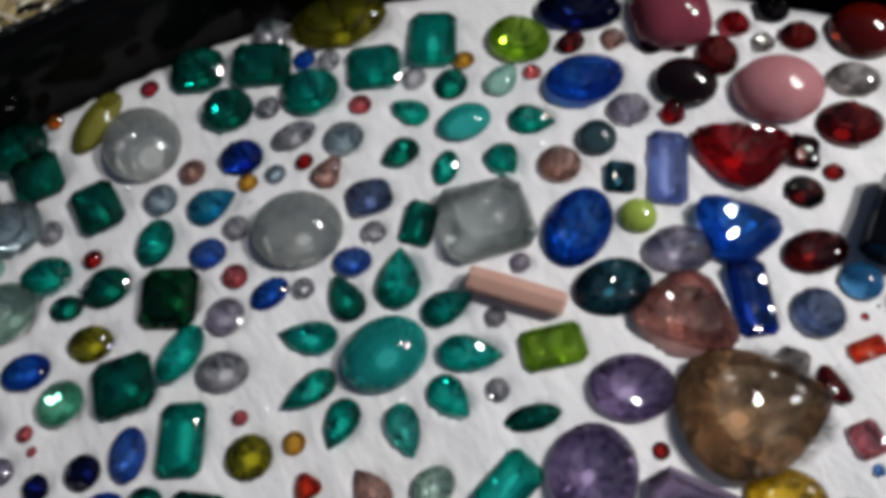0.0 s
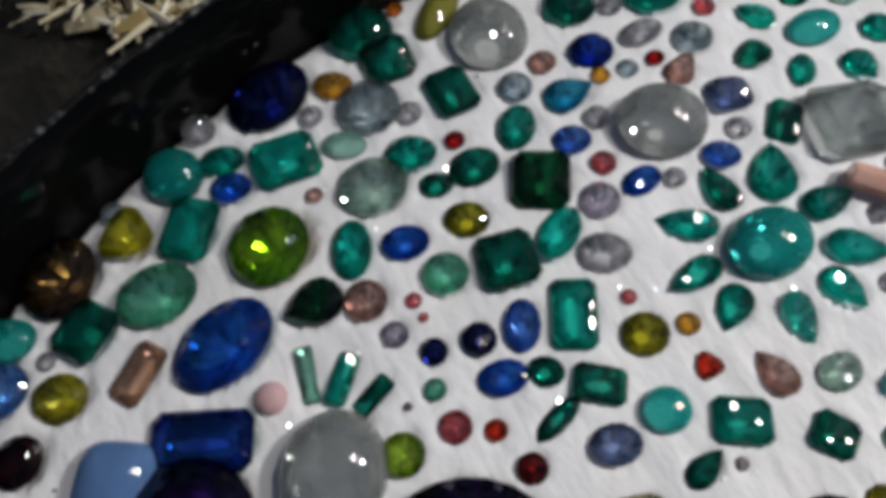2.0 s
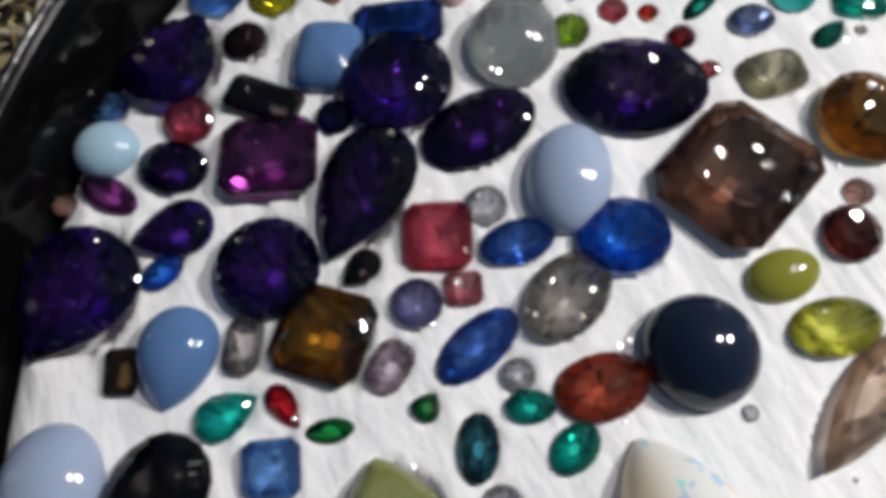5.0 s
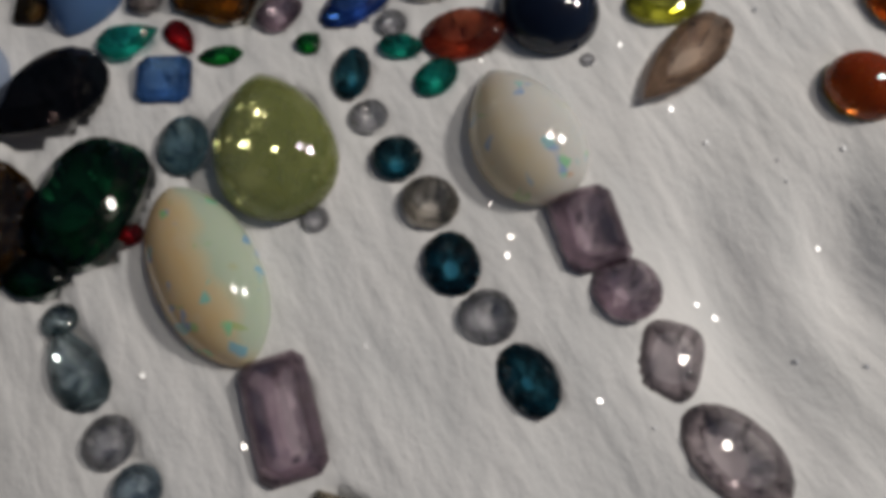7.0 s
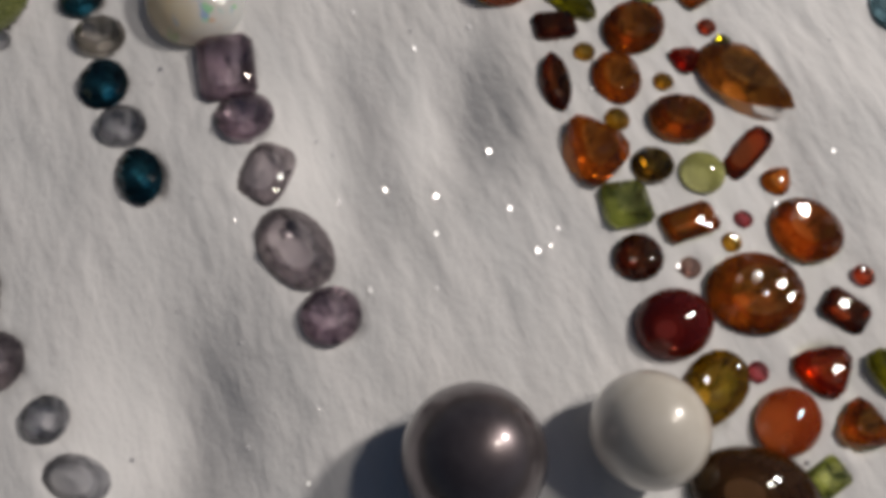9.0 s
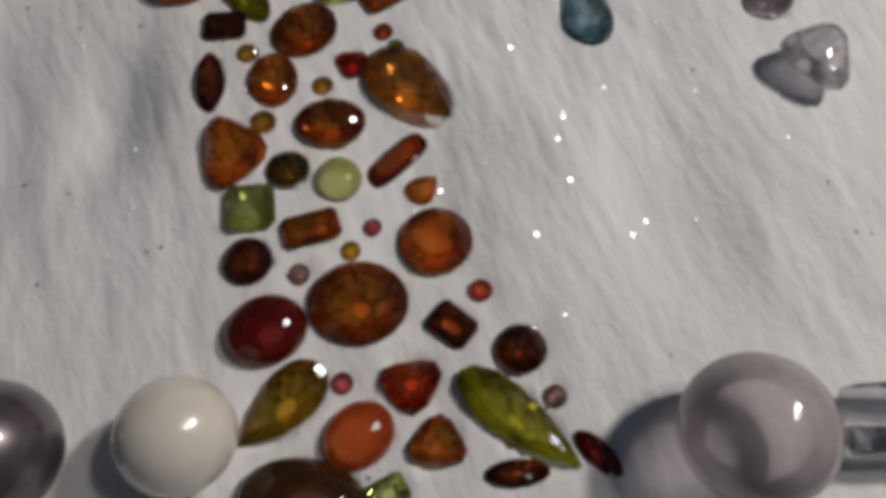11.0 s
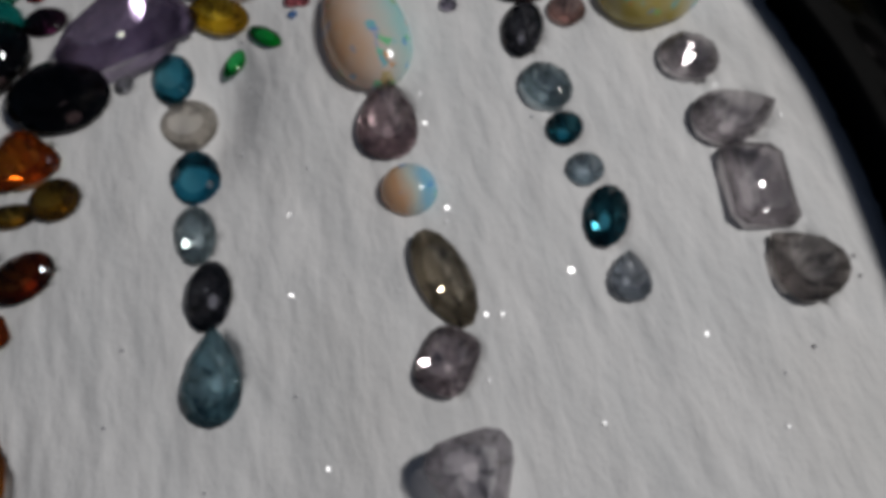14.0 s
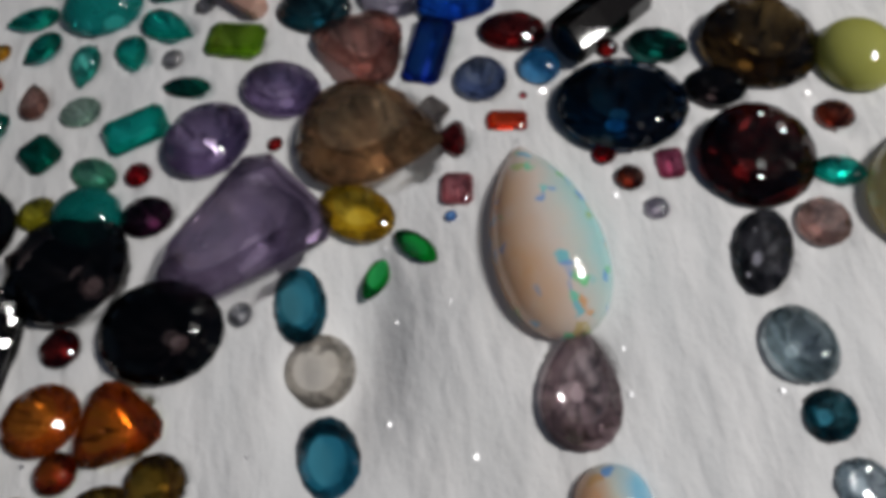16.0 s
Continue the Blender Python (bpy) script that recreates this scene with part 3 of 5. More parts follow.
def brilliant(shape, a, b):
    bm = bmesh.new()
    h = min(a, b)
    pts = outline(shape, a, b, 20 if h > 0.0025 else 14)
    deep, crown = 0.80 * h, 0.34 * h
    culet = ring(bm, pts, 0.10, 0.0)
    mid = ring(bm, pts, 0.60, deep * 0.5, True)
    g0 = ring(bm, pts, 1.0, deep)
    g1 = ring(bm, pts, 1.0, deep + 0.07 * h)
    star = ring(bm, pts, 0.84, deep + 0.07 * h + crown * 0.55, True)
    table = ring(bm, pts, 0.60, deep + 0.07 * h + crown)
    bm.faces.new(culet[::-1])
    zigzag(bm, culet, mid, True)
    zigzag(bm, mid, [g0[(i + 1) % len(g0)] for i in range(len(g0))], True)
    straight(bm, g0, g1)
    zigzag(bm, g1, star, True)
    zigzag(bm, star, [table[(i + 1) % len(table)] for i in range(len(table))], True)
    bm.faces.new(table)
    rng = random.Random(int(a * 1e7) + int(b * 1e6))
    for v in (*mid, *star):
        v.co.x *= rng.uniform(0.92, 1.08)
        v.co.y *= rng.uniform(0.92, 1.08)
    for v in star:
        v.co.z += rng.uniform(-0.12, 0.1) * crown
    lower_faces(bm, deep + 0.03 * h, 2)
    bmesh.ops.split_edges(bm, edges=bm.edges[:])
    return bm


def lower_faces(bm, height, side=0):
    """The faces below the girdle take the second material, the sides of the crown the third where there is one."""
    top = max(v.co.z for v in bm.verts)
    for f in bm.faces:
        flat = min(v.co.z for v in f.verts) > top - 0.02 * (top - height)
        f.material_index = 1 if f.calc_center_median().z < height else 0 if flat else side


def step_cut(shape, a, b):
    bm = bmesh.new()
    h = min(a, b)
    pts = outline("rectangular", a, b, 8)
    taper = 0.62 if shape == "keystone" else 0.0
    rows = []
    for s, z in ((0.1, 0.0), (0.45, 0.36), (0.78, 0.64), (1.0, 0.80), (1.0, 0.87), (0.9, 1.02), (0.78, 1.12), (0.64, 1.17)):
        inset = (1 - s) * h
        rows.append([bm.verts.new((math.copysign(max(abs(x) - inset, 0.05 * h), x), math.copysign(max(abs(y) - inset, 0.05 * h), y), z * h)) for x, y in pts])
    for v in (v for row in rows for v in row):
        v.co.y *= 1 - taper * (0.5 - 0.5 * v.co.x / a)
    bm.faces.new(rows[0][::-1])
    for lo, hi in zip(rows, rows[1:]):
        straight(bm, lo, hi)
    bm.faces.new(rows[-1])
    lower_faces(bm, 0.82 * h, 2)
    bmesh.ops.split_edges(bm, edges=bm.edges[:])
    return bm


def cabochon(shape, a, b, bowl=False):
    """A dome; a clear one also has a rounded back that lies in the plush."""
    bm = bmesh.new()
    h = min(a, b)
    pts = outline(shape, a, b, 32)
    if shape == "rectangular":
        pts = superellipse(32, 3.6, a, b)
    turns = [2 * math.pi * k / len(pts) for k in range(len(pts))]
    shift = 0.16 * a if shape == "pear" else 0.0
    rows = [ring(bm, pts, 0.93, 0.0), ring(bm, pts, 1.0, 0.12 * h)]
    if bowl:
        rows = [ring(bm, pts, 0.12, -0.5 * h), ring(bm, pts, 0.5, -0.43 * h), ring(bm, pts, 0.8, -0.24 * h), *rows]
    for i in range(1, 8):
        q = i / 8 * math.pi / 2
        # pointed outlines grow rounder towards the top
        f = min(1.0, 1.15 * math.sin(q)) ** 0.9 if shape in ("pear", "marquise", "triangular") else 0.0
        inner = [(x * (1 - f) + f * (0.88 * a * math.cos(t) - shift), y * (1 - f) + f * 0.96 * b * math.sin(t)) for (x, y), t in zip(pts, turns)]
        rows.append(ring(bm, inner, math.cos(q), 0.12 * h + 0.72 * h * math.sin(q)))
    bm.faces.new(rows[0][::-1])
    for lo, hi in zip(rows, rows[1:]):
        straight(bm, lo, hi)
    top = bm.verts.new((0, 0, 0.84 * h))
    last = rows[-1]
    for i in range(len(last)):
        bm.faces.new((last[i], last[(i + 1) % len(last)], top))
    lower_faces(bm, 0.08 * h)
    return bm


def crystal_bar(a, b):
    """A six-sided prism lying on one side, with bevelled ends and slightly uneven faces."""
    bm = bmesh.new()
    rng = random.Random(int(a * 1e6))
    prof = [(b * math.cos(math.pi / 6 + k * math.pi / 3), b * 0.86 * math.sin(math.pi / 6 + k * math.pi / 3)) for k in range(6)]
    low = min(z for _, z in prof)
    rows = []
    for x, s in ((-a, 0.82), (-a * 0.96, 0.97), (-a * 0.3, 1.0), (a * 0.35, 0.98), (a * 0.93, 0.97), (a, 0.7)):
        rows.append([bm.verts.new((x + rng.uniform(-0.01, 0.01) * a, y * s * rng.uniform(0.97, 1.03), (z - low) * (0.5 + s / 2))) for y, z in prof])
    bm.faces.new(rows[0][::-1])
    for lo, hi in zip(rows, rows[1:]):
        straight(bm, lo, hi)
    bm.faces.new(rows[-1])
    bmesh.ops.recalc_face_normals(bm, faces=bm.faces[:])
    bmesh.ops.split_edges(bm, edges=bm.edges[:])
    return bm


def ball(r):
    bm = bmesh.new()
    bmesh.ops.create_uvsphere(bm, u_segments=40, v_segments=24, radius=r)
    for vert in bm.verts:
        vert.co.z += r * 0.97
    return bm


def split_stone(bm, mat, ob, names, smooth=False):
    """The table, the crown and the pavilion of a stone, or the dome and the back of a cabochon, as meshes of their own."""
    for k, name in enumerate(names):
        half = bm.copy()
        bmesh.ops.delete(half, geom=[f for f in half.faces if f.material_index != k], context="FACES")
        for f in half.faces:
            f.material_index = 0
        part(name, half, mat[k] if isinstance(mat, tuple) else mat, ob, "", smooth)
    bm.free()


PRESSED = []


def gem(shape, cut, code, x, y, long, wide, turn, group):
    """One stone; place and sizes in millimetres, turn in degrees."""
    words, mat = STONES[code]
    bowl = False
    if isinstance(mat, tuple):
        upper, rim, lower, milky = mat
        bowl = cut == "cabochon" and milky in CLEAR_DOMES
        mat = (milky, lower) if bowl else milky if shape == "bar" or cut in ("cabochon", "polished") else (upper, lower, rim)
    a, b = long / 2000, wide / 2000
    smooth = False
    if shape == "ball":
        bm, smooth = ball(a), True
        name = "pearl" if cut == "pearl" else "crystal_sphere"
        label = words + (" lying on white plush" if cut == "pearl" else " sphere lying on white plush")
    elif shape == "bar":
        bm, name = crystal_bar(a, b), "crystal"
        label = words + " long crystal bar lying on white plush"
    elif cut == "cabochon":
        bm, smooth, name = cabochon(shape, a, b, bowl), True, "cabochon"
        label = "%s %s cabochon, polished, on white plush" % (words, shape)
    elif cut == "step" and shape in ("rectangular", "cushion", "keystone"):
        bm, name = step_cut(shape, a, b), "gemstone"
        label = "%s %s step-cut gemstone on white plush" % (words, "square" if wide > 0.85 * long else shape)
    else:
        bm, name = brilliant(shape, a, b), "gemstone"
        label = "%s %s faceted gemstone on white plush" % (words, shape)
    if name == "gemstone" and long > 3.4:
        ob = new(name)
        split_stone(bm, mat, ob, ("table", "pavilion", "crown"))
    elif name == "cabochon":
        ob = new(name)
        split_stone(bm, mat, ob, ("dome", "back"), True)
    else:
        ob = link(name, bm, mat, None, smooth)
    sunk = 0.0001
    if name == "gemstone":
        sunk = (0.1 if cut == "raised" else 0.66) * min(a, b)
        PRESSED.append((x / 1000, y / 1000, a, b, radians(turn), sunk, 4 if shape in ("rectangular", "cushion") else 2))
    elif bowl:
        PRESSED.append((x / 1000, y / 1000, a, b, radians(turn), 0.55 * min(a, b), 2))
    tip = random.Random(int(x * 100) + int(y * 10))
    tilt = 6.0 if name == "gemstone" else 1.0
    lean = pose(0, 0, 0, tip.uniform(-tilt, tilt), tip.uniform(-tilt, tilt), turn)
    ob.matrix_world = Matrix.Translation((x / 1000, y / 1000, bed(x / 1000, y / 1000) - sunk)) @ lean
    return tagged(ob, label, "pearl" if name == "pearl" else "gemstone", group)


# ---- the tray, its plush bed and the ground ----
MID, R_BED = (0.0412, -0.0380), 0.0974
CG, SG = math.cos(GRAIN), math.sin(GRAIN)


# soft hollows added to the plush, shaped to stand in for shadow bands: place, turn, half length, half width, depth
SHADE_HOLLOWS = [(0.0365, -0.0735, 2.35, 0.0100, 0.0058, 0.0040), (0.0425, -0.0640, 2.30, 0.0080, 0.0050, 0.0036), (0.0440, -0.1030, 2.35, 0.0110, 0.0060, 0.0042),
           (0.0455, -0.0025, 2.35, 0.0090, 0.0045, 0.0032), (0.0900, -0.0310, 2.35, 0.0130, 0.0070, 0.0020), (0.0720, -0.0480, 2.40, 0.0110, 0.0060, 0.0014)]


def bed(x, y):
    """Height of the plush: soft hollows added for shade and a brushed nap."""
    z = 0.0005 * noise.noise((x * 45, y * 45, 3.1)) - 0.0004
    for hx, hy, turn, long, wide, deep in SHADE_HOLLOWS:
        c, s = math.cos(turn), math.sin(turn)
        u, w = ((x - hx) * c + (y - hy) * s) / long, (-(x - hx) * s + (y - hy) * c) / wide
        z -= deep * math.exp(-u * u - w * w)
    return z


def nap(x, y):
    u, w = x * CG + y * SG, -x * SG + y * CG
    return 0.00022 * noise.noise((u * 110, w * 300, 1.7)) + 0.00013 * noise.noise((u * 200, w * 900, 8.2))


ground = bmesh.new()
lathe(ground, [(0.0005, 0), (0.11, 0), (0.2, 0), (0.6, 0), (3, 0), (30, 0), (400, 0)], 64)
floor = link("ground", ground, m_soil)
floor.location = (*MID, -0.016)
tagged(floor, "dark soil ground strewn with dry straw", "ground", "", "structure")

tray = tagged(new("round_tray"), "shallow round tray in glossy black with low upright wall", "tray")
tray.location = (*MID, -0.016)
bm = bmesh.new()
lathe(bm, [(0.0005, 0.0), (0.090, 0.0), (0.0978, 0.003), (0.0978, 0.0055), (0.0005, 0.0055)], 128)
part("base", bm, m_tray, tray, "", True)
bm = bmesh.new()
lathe(bm, [(0.0976, 0.0045), (0.0978, 0.015), (0.0990, 0.0232), (0.0994, 0.0242), (0.1000, 0.0246), (0.1008, 0.0246), (0.1014, 0.0240), (0.1012, 0.0230), (0.1002, 0.015), (0.0992, 0.003), (0.0976, 0.0045)], 160)
part("wall", bm, m_tray, tray, "", True)
bm = bmesh.new()
lathe(bm, [(0.1001 + 0.0004 * math.cos(k * math.pi / 4), 0.0248 + 0.0003 * math.sin(k * math.pi / 4)) for k in range(9)], 200)
part("rim", bm, m_rim, tray, "rim edge with painted pale glints", True)

# tiny glitter caught in the plush
rng = random.Random(7)
bm = bmesh.new()
for _ in range(360):
    r, t = R_BED * 0.97 * math.sqrt(rng.random()), rng.uniform(0, 2 * math.pi)
    x, y = MID[0] + r * math.cos(t), MID[1] + r * math.sin(t)
    s = rng.uniform(0.00010, 0.00026)
    at = Vector((x, y, bed(x, y) + nap(x, y) + 0.0001))
    # flakes are turned halfway between sun and view, so that most of them glint
    face = (SUNWARD + Vector((0.22, -0.26, 0.94))).normalized() + 0.13 * Vector((rng.uniform(-1, 1), rng.uniform(-1, 1), 0))
    m = Matrix.Translation(at) @ face.to_track_quat("Z", "Y").to_matrix().to_4x4()
    bmesh.ops.create_cone(bm, cap_ends=True, segments=6, radius1=s, radius2=s * 0.9, depth=0.00004, matrix=m)
tagged(link("glitter", bm, m_glitter), "tiny silvery glitter specks in the white plush", "glitter", "", "stuff")

# dry straw and leaf litter round the tray
bm = bmesh.new()
made = 0
while made < 9500:
    r, t = 0.1025 + 0.085 * rng.random() ** 1.2, rng.uniform(0, 2 * math.pi)
    x, y = MID[0] + r * math.cos(t), MID[1] + r * math.sin(t)
    if noise.noise((x * 40, y * 40, 0.3)) + 0.25 * rng.random() < 0.01:
        continue
    made += 1
    c = Vector((x, y, -0.0155 + rng.random() * 0.005))
    yaw, half, w = rng.uniform(0, 6.3), rng.uniform(0.0012, 0.006), rng.uniform(0.0002, 0.0006)
    if rng.random() < 0.16:
        w, half = rng.uniform(0.001, 0.0025), rng.uniform(0.002, 0.005)
    d, side = Vector((math.cos(yaw), math.sin(yaw), rng.uniform(-0.25, 0.25))), Vector((-math.sin(yaw), math.cos(yaw), rng.uniform(-0.3, 0.3)))
    up = Vector((0, 0, w * 0.6))
    q = []
    for f, s in ((-1, 0.5), (0, 1.0), (1, 0.35)):
        bow = up * (1.5 - abs(f))
        q.append((bm.verts.new(c + d * half * f - side * w * s), bm.verts.new(c + d * half * f + bow), bm.verts.new(c + d * half * f + side * w * s)))
    for e, f in zip(q, q[1:]):
        bm.faces.new((e[0], f[0], f[1], e[1]))
        bm.faces.new((e[1], f[1], f[2], e[2]))
        bm.faces.new((e[2], f[2], f[0], e[0]))
tagged(link("dry_straw", bm, m_straw), "pale dry straw and leaf litter round the tray", "straw", "", "stuff")

# ---- the stones ----

G = "petals and heart of the large green flower"
gem("oval", "cabochon", "tl", -0.4, -2.0, 8.5, 6.9, 64, G)
gem("pear", "facet", "em", -3.1, 5.1, 6.4, 4.6, 119, G)
gem("pear", "facet", "dem", -6.7, 0.7, 5.2, 3.3, 151, G)
gem("pear", "facet", "tl", -7.5, -4.3, 6.0, 3.4, -156, G)
gem("pear", "facet", "em", -4.6, -8.5, 5.7, 3.1, -115, G)
gem("pear", "facet", "em", -0.3, -9.4, 4.8, 3.4, -80, G)
gem("pear", "facet", "tlb", 4.8, -7.0, 5.1, 3.1, -41, G)
gem("pear", "facet", "tl", 7.0, -2.5, 4.8, 3.4, -16, G)
gem("pear", "facet", "tl", 6.5, 2.0, 6.1, 3.6, 26, G)
gem("pear", "facet", "em", 2.4, 5.0, 5.2, 3.5, 57, G)

G = "petals and heart of the small green flower"
gem("oval", "cabochon", "tl", -6.8, 23.8, 6.2, 4.3, 56, G)
gem("pear", "facet", "em", -12.7, 22.2, 4.5, 3.2, -177, G)
gem("oval", "facet", "dem", -10.5, 27.5, 4.0, 3.7, 92, G)
gem("pear", "cabochon", "mnt", -5.9, 30.7, 4.7, 3.4, 85, G)
gem("pear", "facet", "em", -0.6, 27.6, 4.9, 3.6, 23, G)
gem("pear", "facet", "em", -0.7, 21.7, 4.2, 3.6, -30, G)
gem("oval", "facet", "em", -5.5, 18.0, 4.3, 2.7, 112, G)
gem("pear", "facet", "dem", -10.7, 17.0, 4.5, 3.5, -113, G)

G = "loose stones of the green field"
gem("rectangular", "step", "dem", -4.7, 11.0, 4.9, 3.3, 105, G)
gem("cushion", "step", "em", -15.3, 31.5, 7.5, 5.4, 120, G)
gem("oval", "facet", "per", -6.9, 36.2, 7.0, 6.1, 12, G)
gem("oval", "facet", "cit", -11.0, 30.9, 2.6, 2.3, 55, G)
gem("round", "facet", "ros", -3.5, 33.1, 2.0, 2.0, 0, G)
gem("oval", "facet", "sap", 2.0, 34.5, 9.0, 6.5, 53, G)
gem("oval", "facet", "gar", -1.5, 38.5, 3.6, 2.8, 73, G)
gem("round", "facet", "pch", 2.3, 41.3, 2.8, 2.8, 0, G)
gem("oval", "facet", "vio", 7.9, 33.5, 4.4, 4.2, 40, G)
gem("round", "cabochon", "btd", 6.4, 28.8, 4.2, 4.2, 0, G)
gem("rectangular", "step", "btd", 10.4, 25.8, 3.5, 3.1, 115, G)
gem("rectangular", "step", "lbv", 14.2, 29.2, 8.4, 3.9, 114, G)
gem("round", "facet", "pch", 4.5, 24.0, 4.4, 4.4, 0, G)
gem("oval", "facet", "sap", 9.2, 18.6, 8.9, 6.3, 91, G)
gem("round", "cabochon", "lim", 13.9, 22.6, 3.8, 3.8, 0, G)
gem("triangular", "facet", "sap", 22.4, 26.4, 7.4, 7.9, -77, G)
gem("oval", "facet", "btl", 14.9, 14.6, 7.6, 5.6, 46, G)
gem("oval", "facet", "vio", 18.7, 21.3, 6.9, 5.0, 40, G)
gem("triangular", "facet", "amk", 22.1, 15.0, 8.2, 9.0, 102, G)
gem("rectangular", "step", "sdk", 26.6, 20.0, 7.5, 3.8, 126, G)
gem("bar", "step", "slm", 7.3, 9.2, 9.5, 2.6, 13, G)
gem("rectangular", "step", "per", 12.8, 6.4, 6.0, 4.0, 43, G)
gem("round", "facet", "clr", 6.8, 6.3, 2.1, 2.1, 0, G)
gem("round", "facet", "clr", 10.3, 0.4, 2.2, 2.2, 0, G)
gem("marquise", "facet", "dem", 14.2, -0.2, 5.4, 2.4, 43, G)
gem("oval", "facet", "lam", 20.6, 6.5, 7.9, 6.2, 33, G)
gem("round", "facet", "gar", 25.2, 2.9, 1.6, 1.6, 0, G)
gem("cushion", "facet", "dem", -36.1, 14.9, 6.0, 5.5, 35, G)
gem("rectangular", "step", "dem", -30.3, 19.0, 6.5, 5.5, 35, G)
gem("round", "facet", "clr", -31.7, 22.9, 4.2, 4.2, 0, G)
gem("oval", "facet", "oli", -25.8, 28.4, 11.5, 7.4, 43, G)
gem("round", "facet", "sap", -26.4, 22.1, 2.6, 2.6, 0, G)
gem("oval", "facet", "em", -23.2, 18.8, 6.5, 6.0, 36, G)
gem("rectangular", "step", "em", -19.0, 25.0, 6.0, 5.6, 37, G)
gem("round", "facet", "clr", -14.4, 26.1, 2.8, 2.8, 0, G)
gem("round", "facet", "ros", -17.8, 20.2, 2.5, 2.5, 0, G)
gem("round", "facet", "dem", -30.0, 12.3, 5.5, 5.5, 0, G)
gem("round", "facet", "clr", -26.3, 14.9, 2.7, 2.7, 0, G)
gem("round", "facet", "plm", -39.5, 10.4, 2.2, 2.2, 0, G)
gem("round", "facet", "clr", -24.0, 23.3, 2.7, 2.7, 0, G)
gem("rectangular", "step", "tl", 15.0, -6.5, 6.1, 3.8, 78, G)
gem("pear", "facet", "pch", 5.2, -12.9, 4.6, 3.2, 158, G)
gem("oval", "facet", "mtc", 9.5, -9.8, 4.1, 3.3, 70, G)
gem("rectangular", "step", "dem", 11.2, -15.1, 3.7, 3.5, 5, G)
gem("oval", "facet", "mnt", 16.7, -12.0, 4.9, 3.3, 28, G)
gem("oval", "cabochon", "gry", -35.2, 4.2, 8.3, 9.1, 60, G)
gem("oval", "cabochon", "oli", -41.6, 3.9, 8.6, 3.7, 99, G)
gem("oval", "facet", "dem", -46.9, -3.2, 7.1, 6.8, 42, G)
gem("rectangular", "step", "dem", -42.4, -4.2, 5.4, 5.4, 56, G)
gem("round", "facet", "amb", -45.7, 1.8, 1.9, 1.9, 0, G)
gem("oval", "facet", "cit", -45.4, -10.1, 4.2, 3.4, 33, G)
gem("oval", "facet", "aqm", -40.5, -10.1, 6.5, 6.4, 37, G)
gem("round", "facet", "clr", -36.7, -8.4, 2.7, 2.7, 0, G)
gem("round", "facet", "clr", -44.9, -14.2, 2.5, 2.5, 0, G)
gem("rectangular", "step", "dem", -34.5, -4.0, 4.6, 5.7, 62, G)
gem("round", "facet", "lbc", -29.3, 0.2, 3.6, 3.6, 0, G)
gem("pear", "facet", "btc", -24.2, 2.4, 5.4, 4.1, 59, G)
gem("round", "facet", "pch", -28.5, 4.4, 3.0, 3.0, 0, G)
gem("oval", "facet", "nvs", -25.0, 8.4, 4.8, 4.3, 36, G)
gem("round", "facet", "cit", -22.7, 6.2, 2.1, 2.1, 0, G)
gem("round", "facet", "lbc", -20.7, 8.5, 2.3, 2.3, 0, G)
gem("round", "facet", "rdk", -18.9, 11.3, 2.0, 2.0, 0, G)
gem("triangular", "facet", "pch", -16.0, 11.2, 4.1, 3.0, 93, G)
gem("oval", "facet", "clr", -21.8, 13.3, 5.1, 3.1, 60, G)
gem("round", "facet", "aqm", -16.8, 15.6, 4.3, 4.3, 0, G)
gem("oval", "facet", "em", -26.6, -3.9, 5.2, 3.8, 111, G)
gem("oval", "facet", "sal", -21.1, -2.2, 3.9, 3.3, 31, G)
gem("round", "facet", "clr", -20.5, 1.5, 2.7, 2.7, 0, G)
gem("round", "facet", "rdk", -31.0, -8.5, 2.1, 2.1, 0, G)
gem("oval", "facet", "em", -33.7, -12.3, 5.2, 4.1, 33, G)
gem("oval", "cabochon", "mnt", -40.0, -15.1, 4.6, 3.1, 33, G)
gem("oval", "facet", "dem", -27.6, -10.0, 5.2, 4.2, 52, G)
gem("oval", "facet", "dem", -29.7, -13.8, 3.4, 2.7, 33, G)
gem("cushion", "step", "dkg", -21.4, -7.7, 6.1, 5.7, 121, G)
gem("oval", "cabochon", "gry", -14.8, 4.3, 9.2, 8.4, 35, G)
gem("cushion", "facet", "slt", -10.6, 11.0, 4.7, 4.1, 46, G)
gem("round", "facet", "clr", -8.1, 8.0, 2.5, 2.5, 0, G)
gem("oval", "facet", "sal", -8.1, 4.2, 3.9, 3.2, 29, G)
gem("round", "facet", "ros", -17.4, -2.8, 2.6, 2.6, 0, G)
gem("oval", "facet", "sap", -13.3, -2.5, 4.2, 2.9, 65, G)
gem("round", "facet", "clr", -10.8, -0.4, 2.2, 2.2, 0, G)
gem("round", "facet", "vio", -15.5, -6.6, 3.9, 3.9, 0, G)
gem("rectangular", "step", "cla", 0.9, 14.4, 9.0, 8.2, 46, G)
gem("round", "facet", "vio", 6.2, 12.3, 2.1, 2.1, 0, G)
gem("oval", "facet", "nav", -50.0, -14.8, 9.2, 7.3, 83, G)
gem("round", "facet", "clr", -53.6, -21.9, 3.5, 3.5, 0, G)
gem("oval", "cabochon", "em", -51.9, -27.3, 5.9, 6.1, 68, G)
gem("oval", "facet", "em", -49.0, -23.3, 4.6, 3.4, 39, G)
gem("rectangular", "step", "em", -44.0, -19.8, 6.6, 5.4, 57, G)
gem("oval", "facet", "sap", -46.1, -25.2, 4.4, 3.5, 30, G)
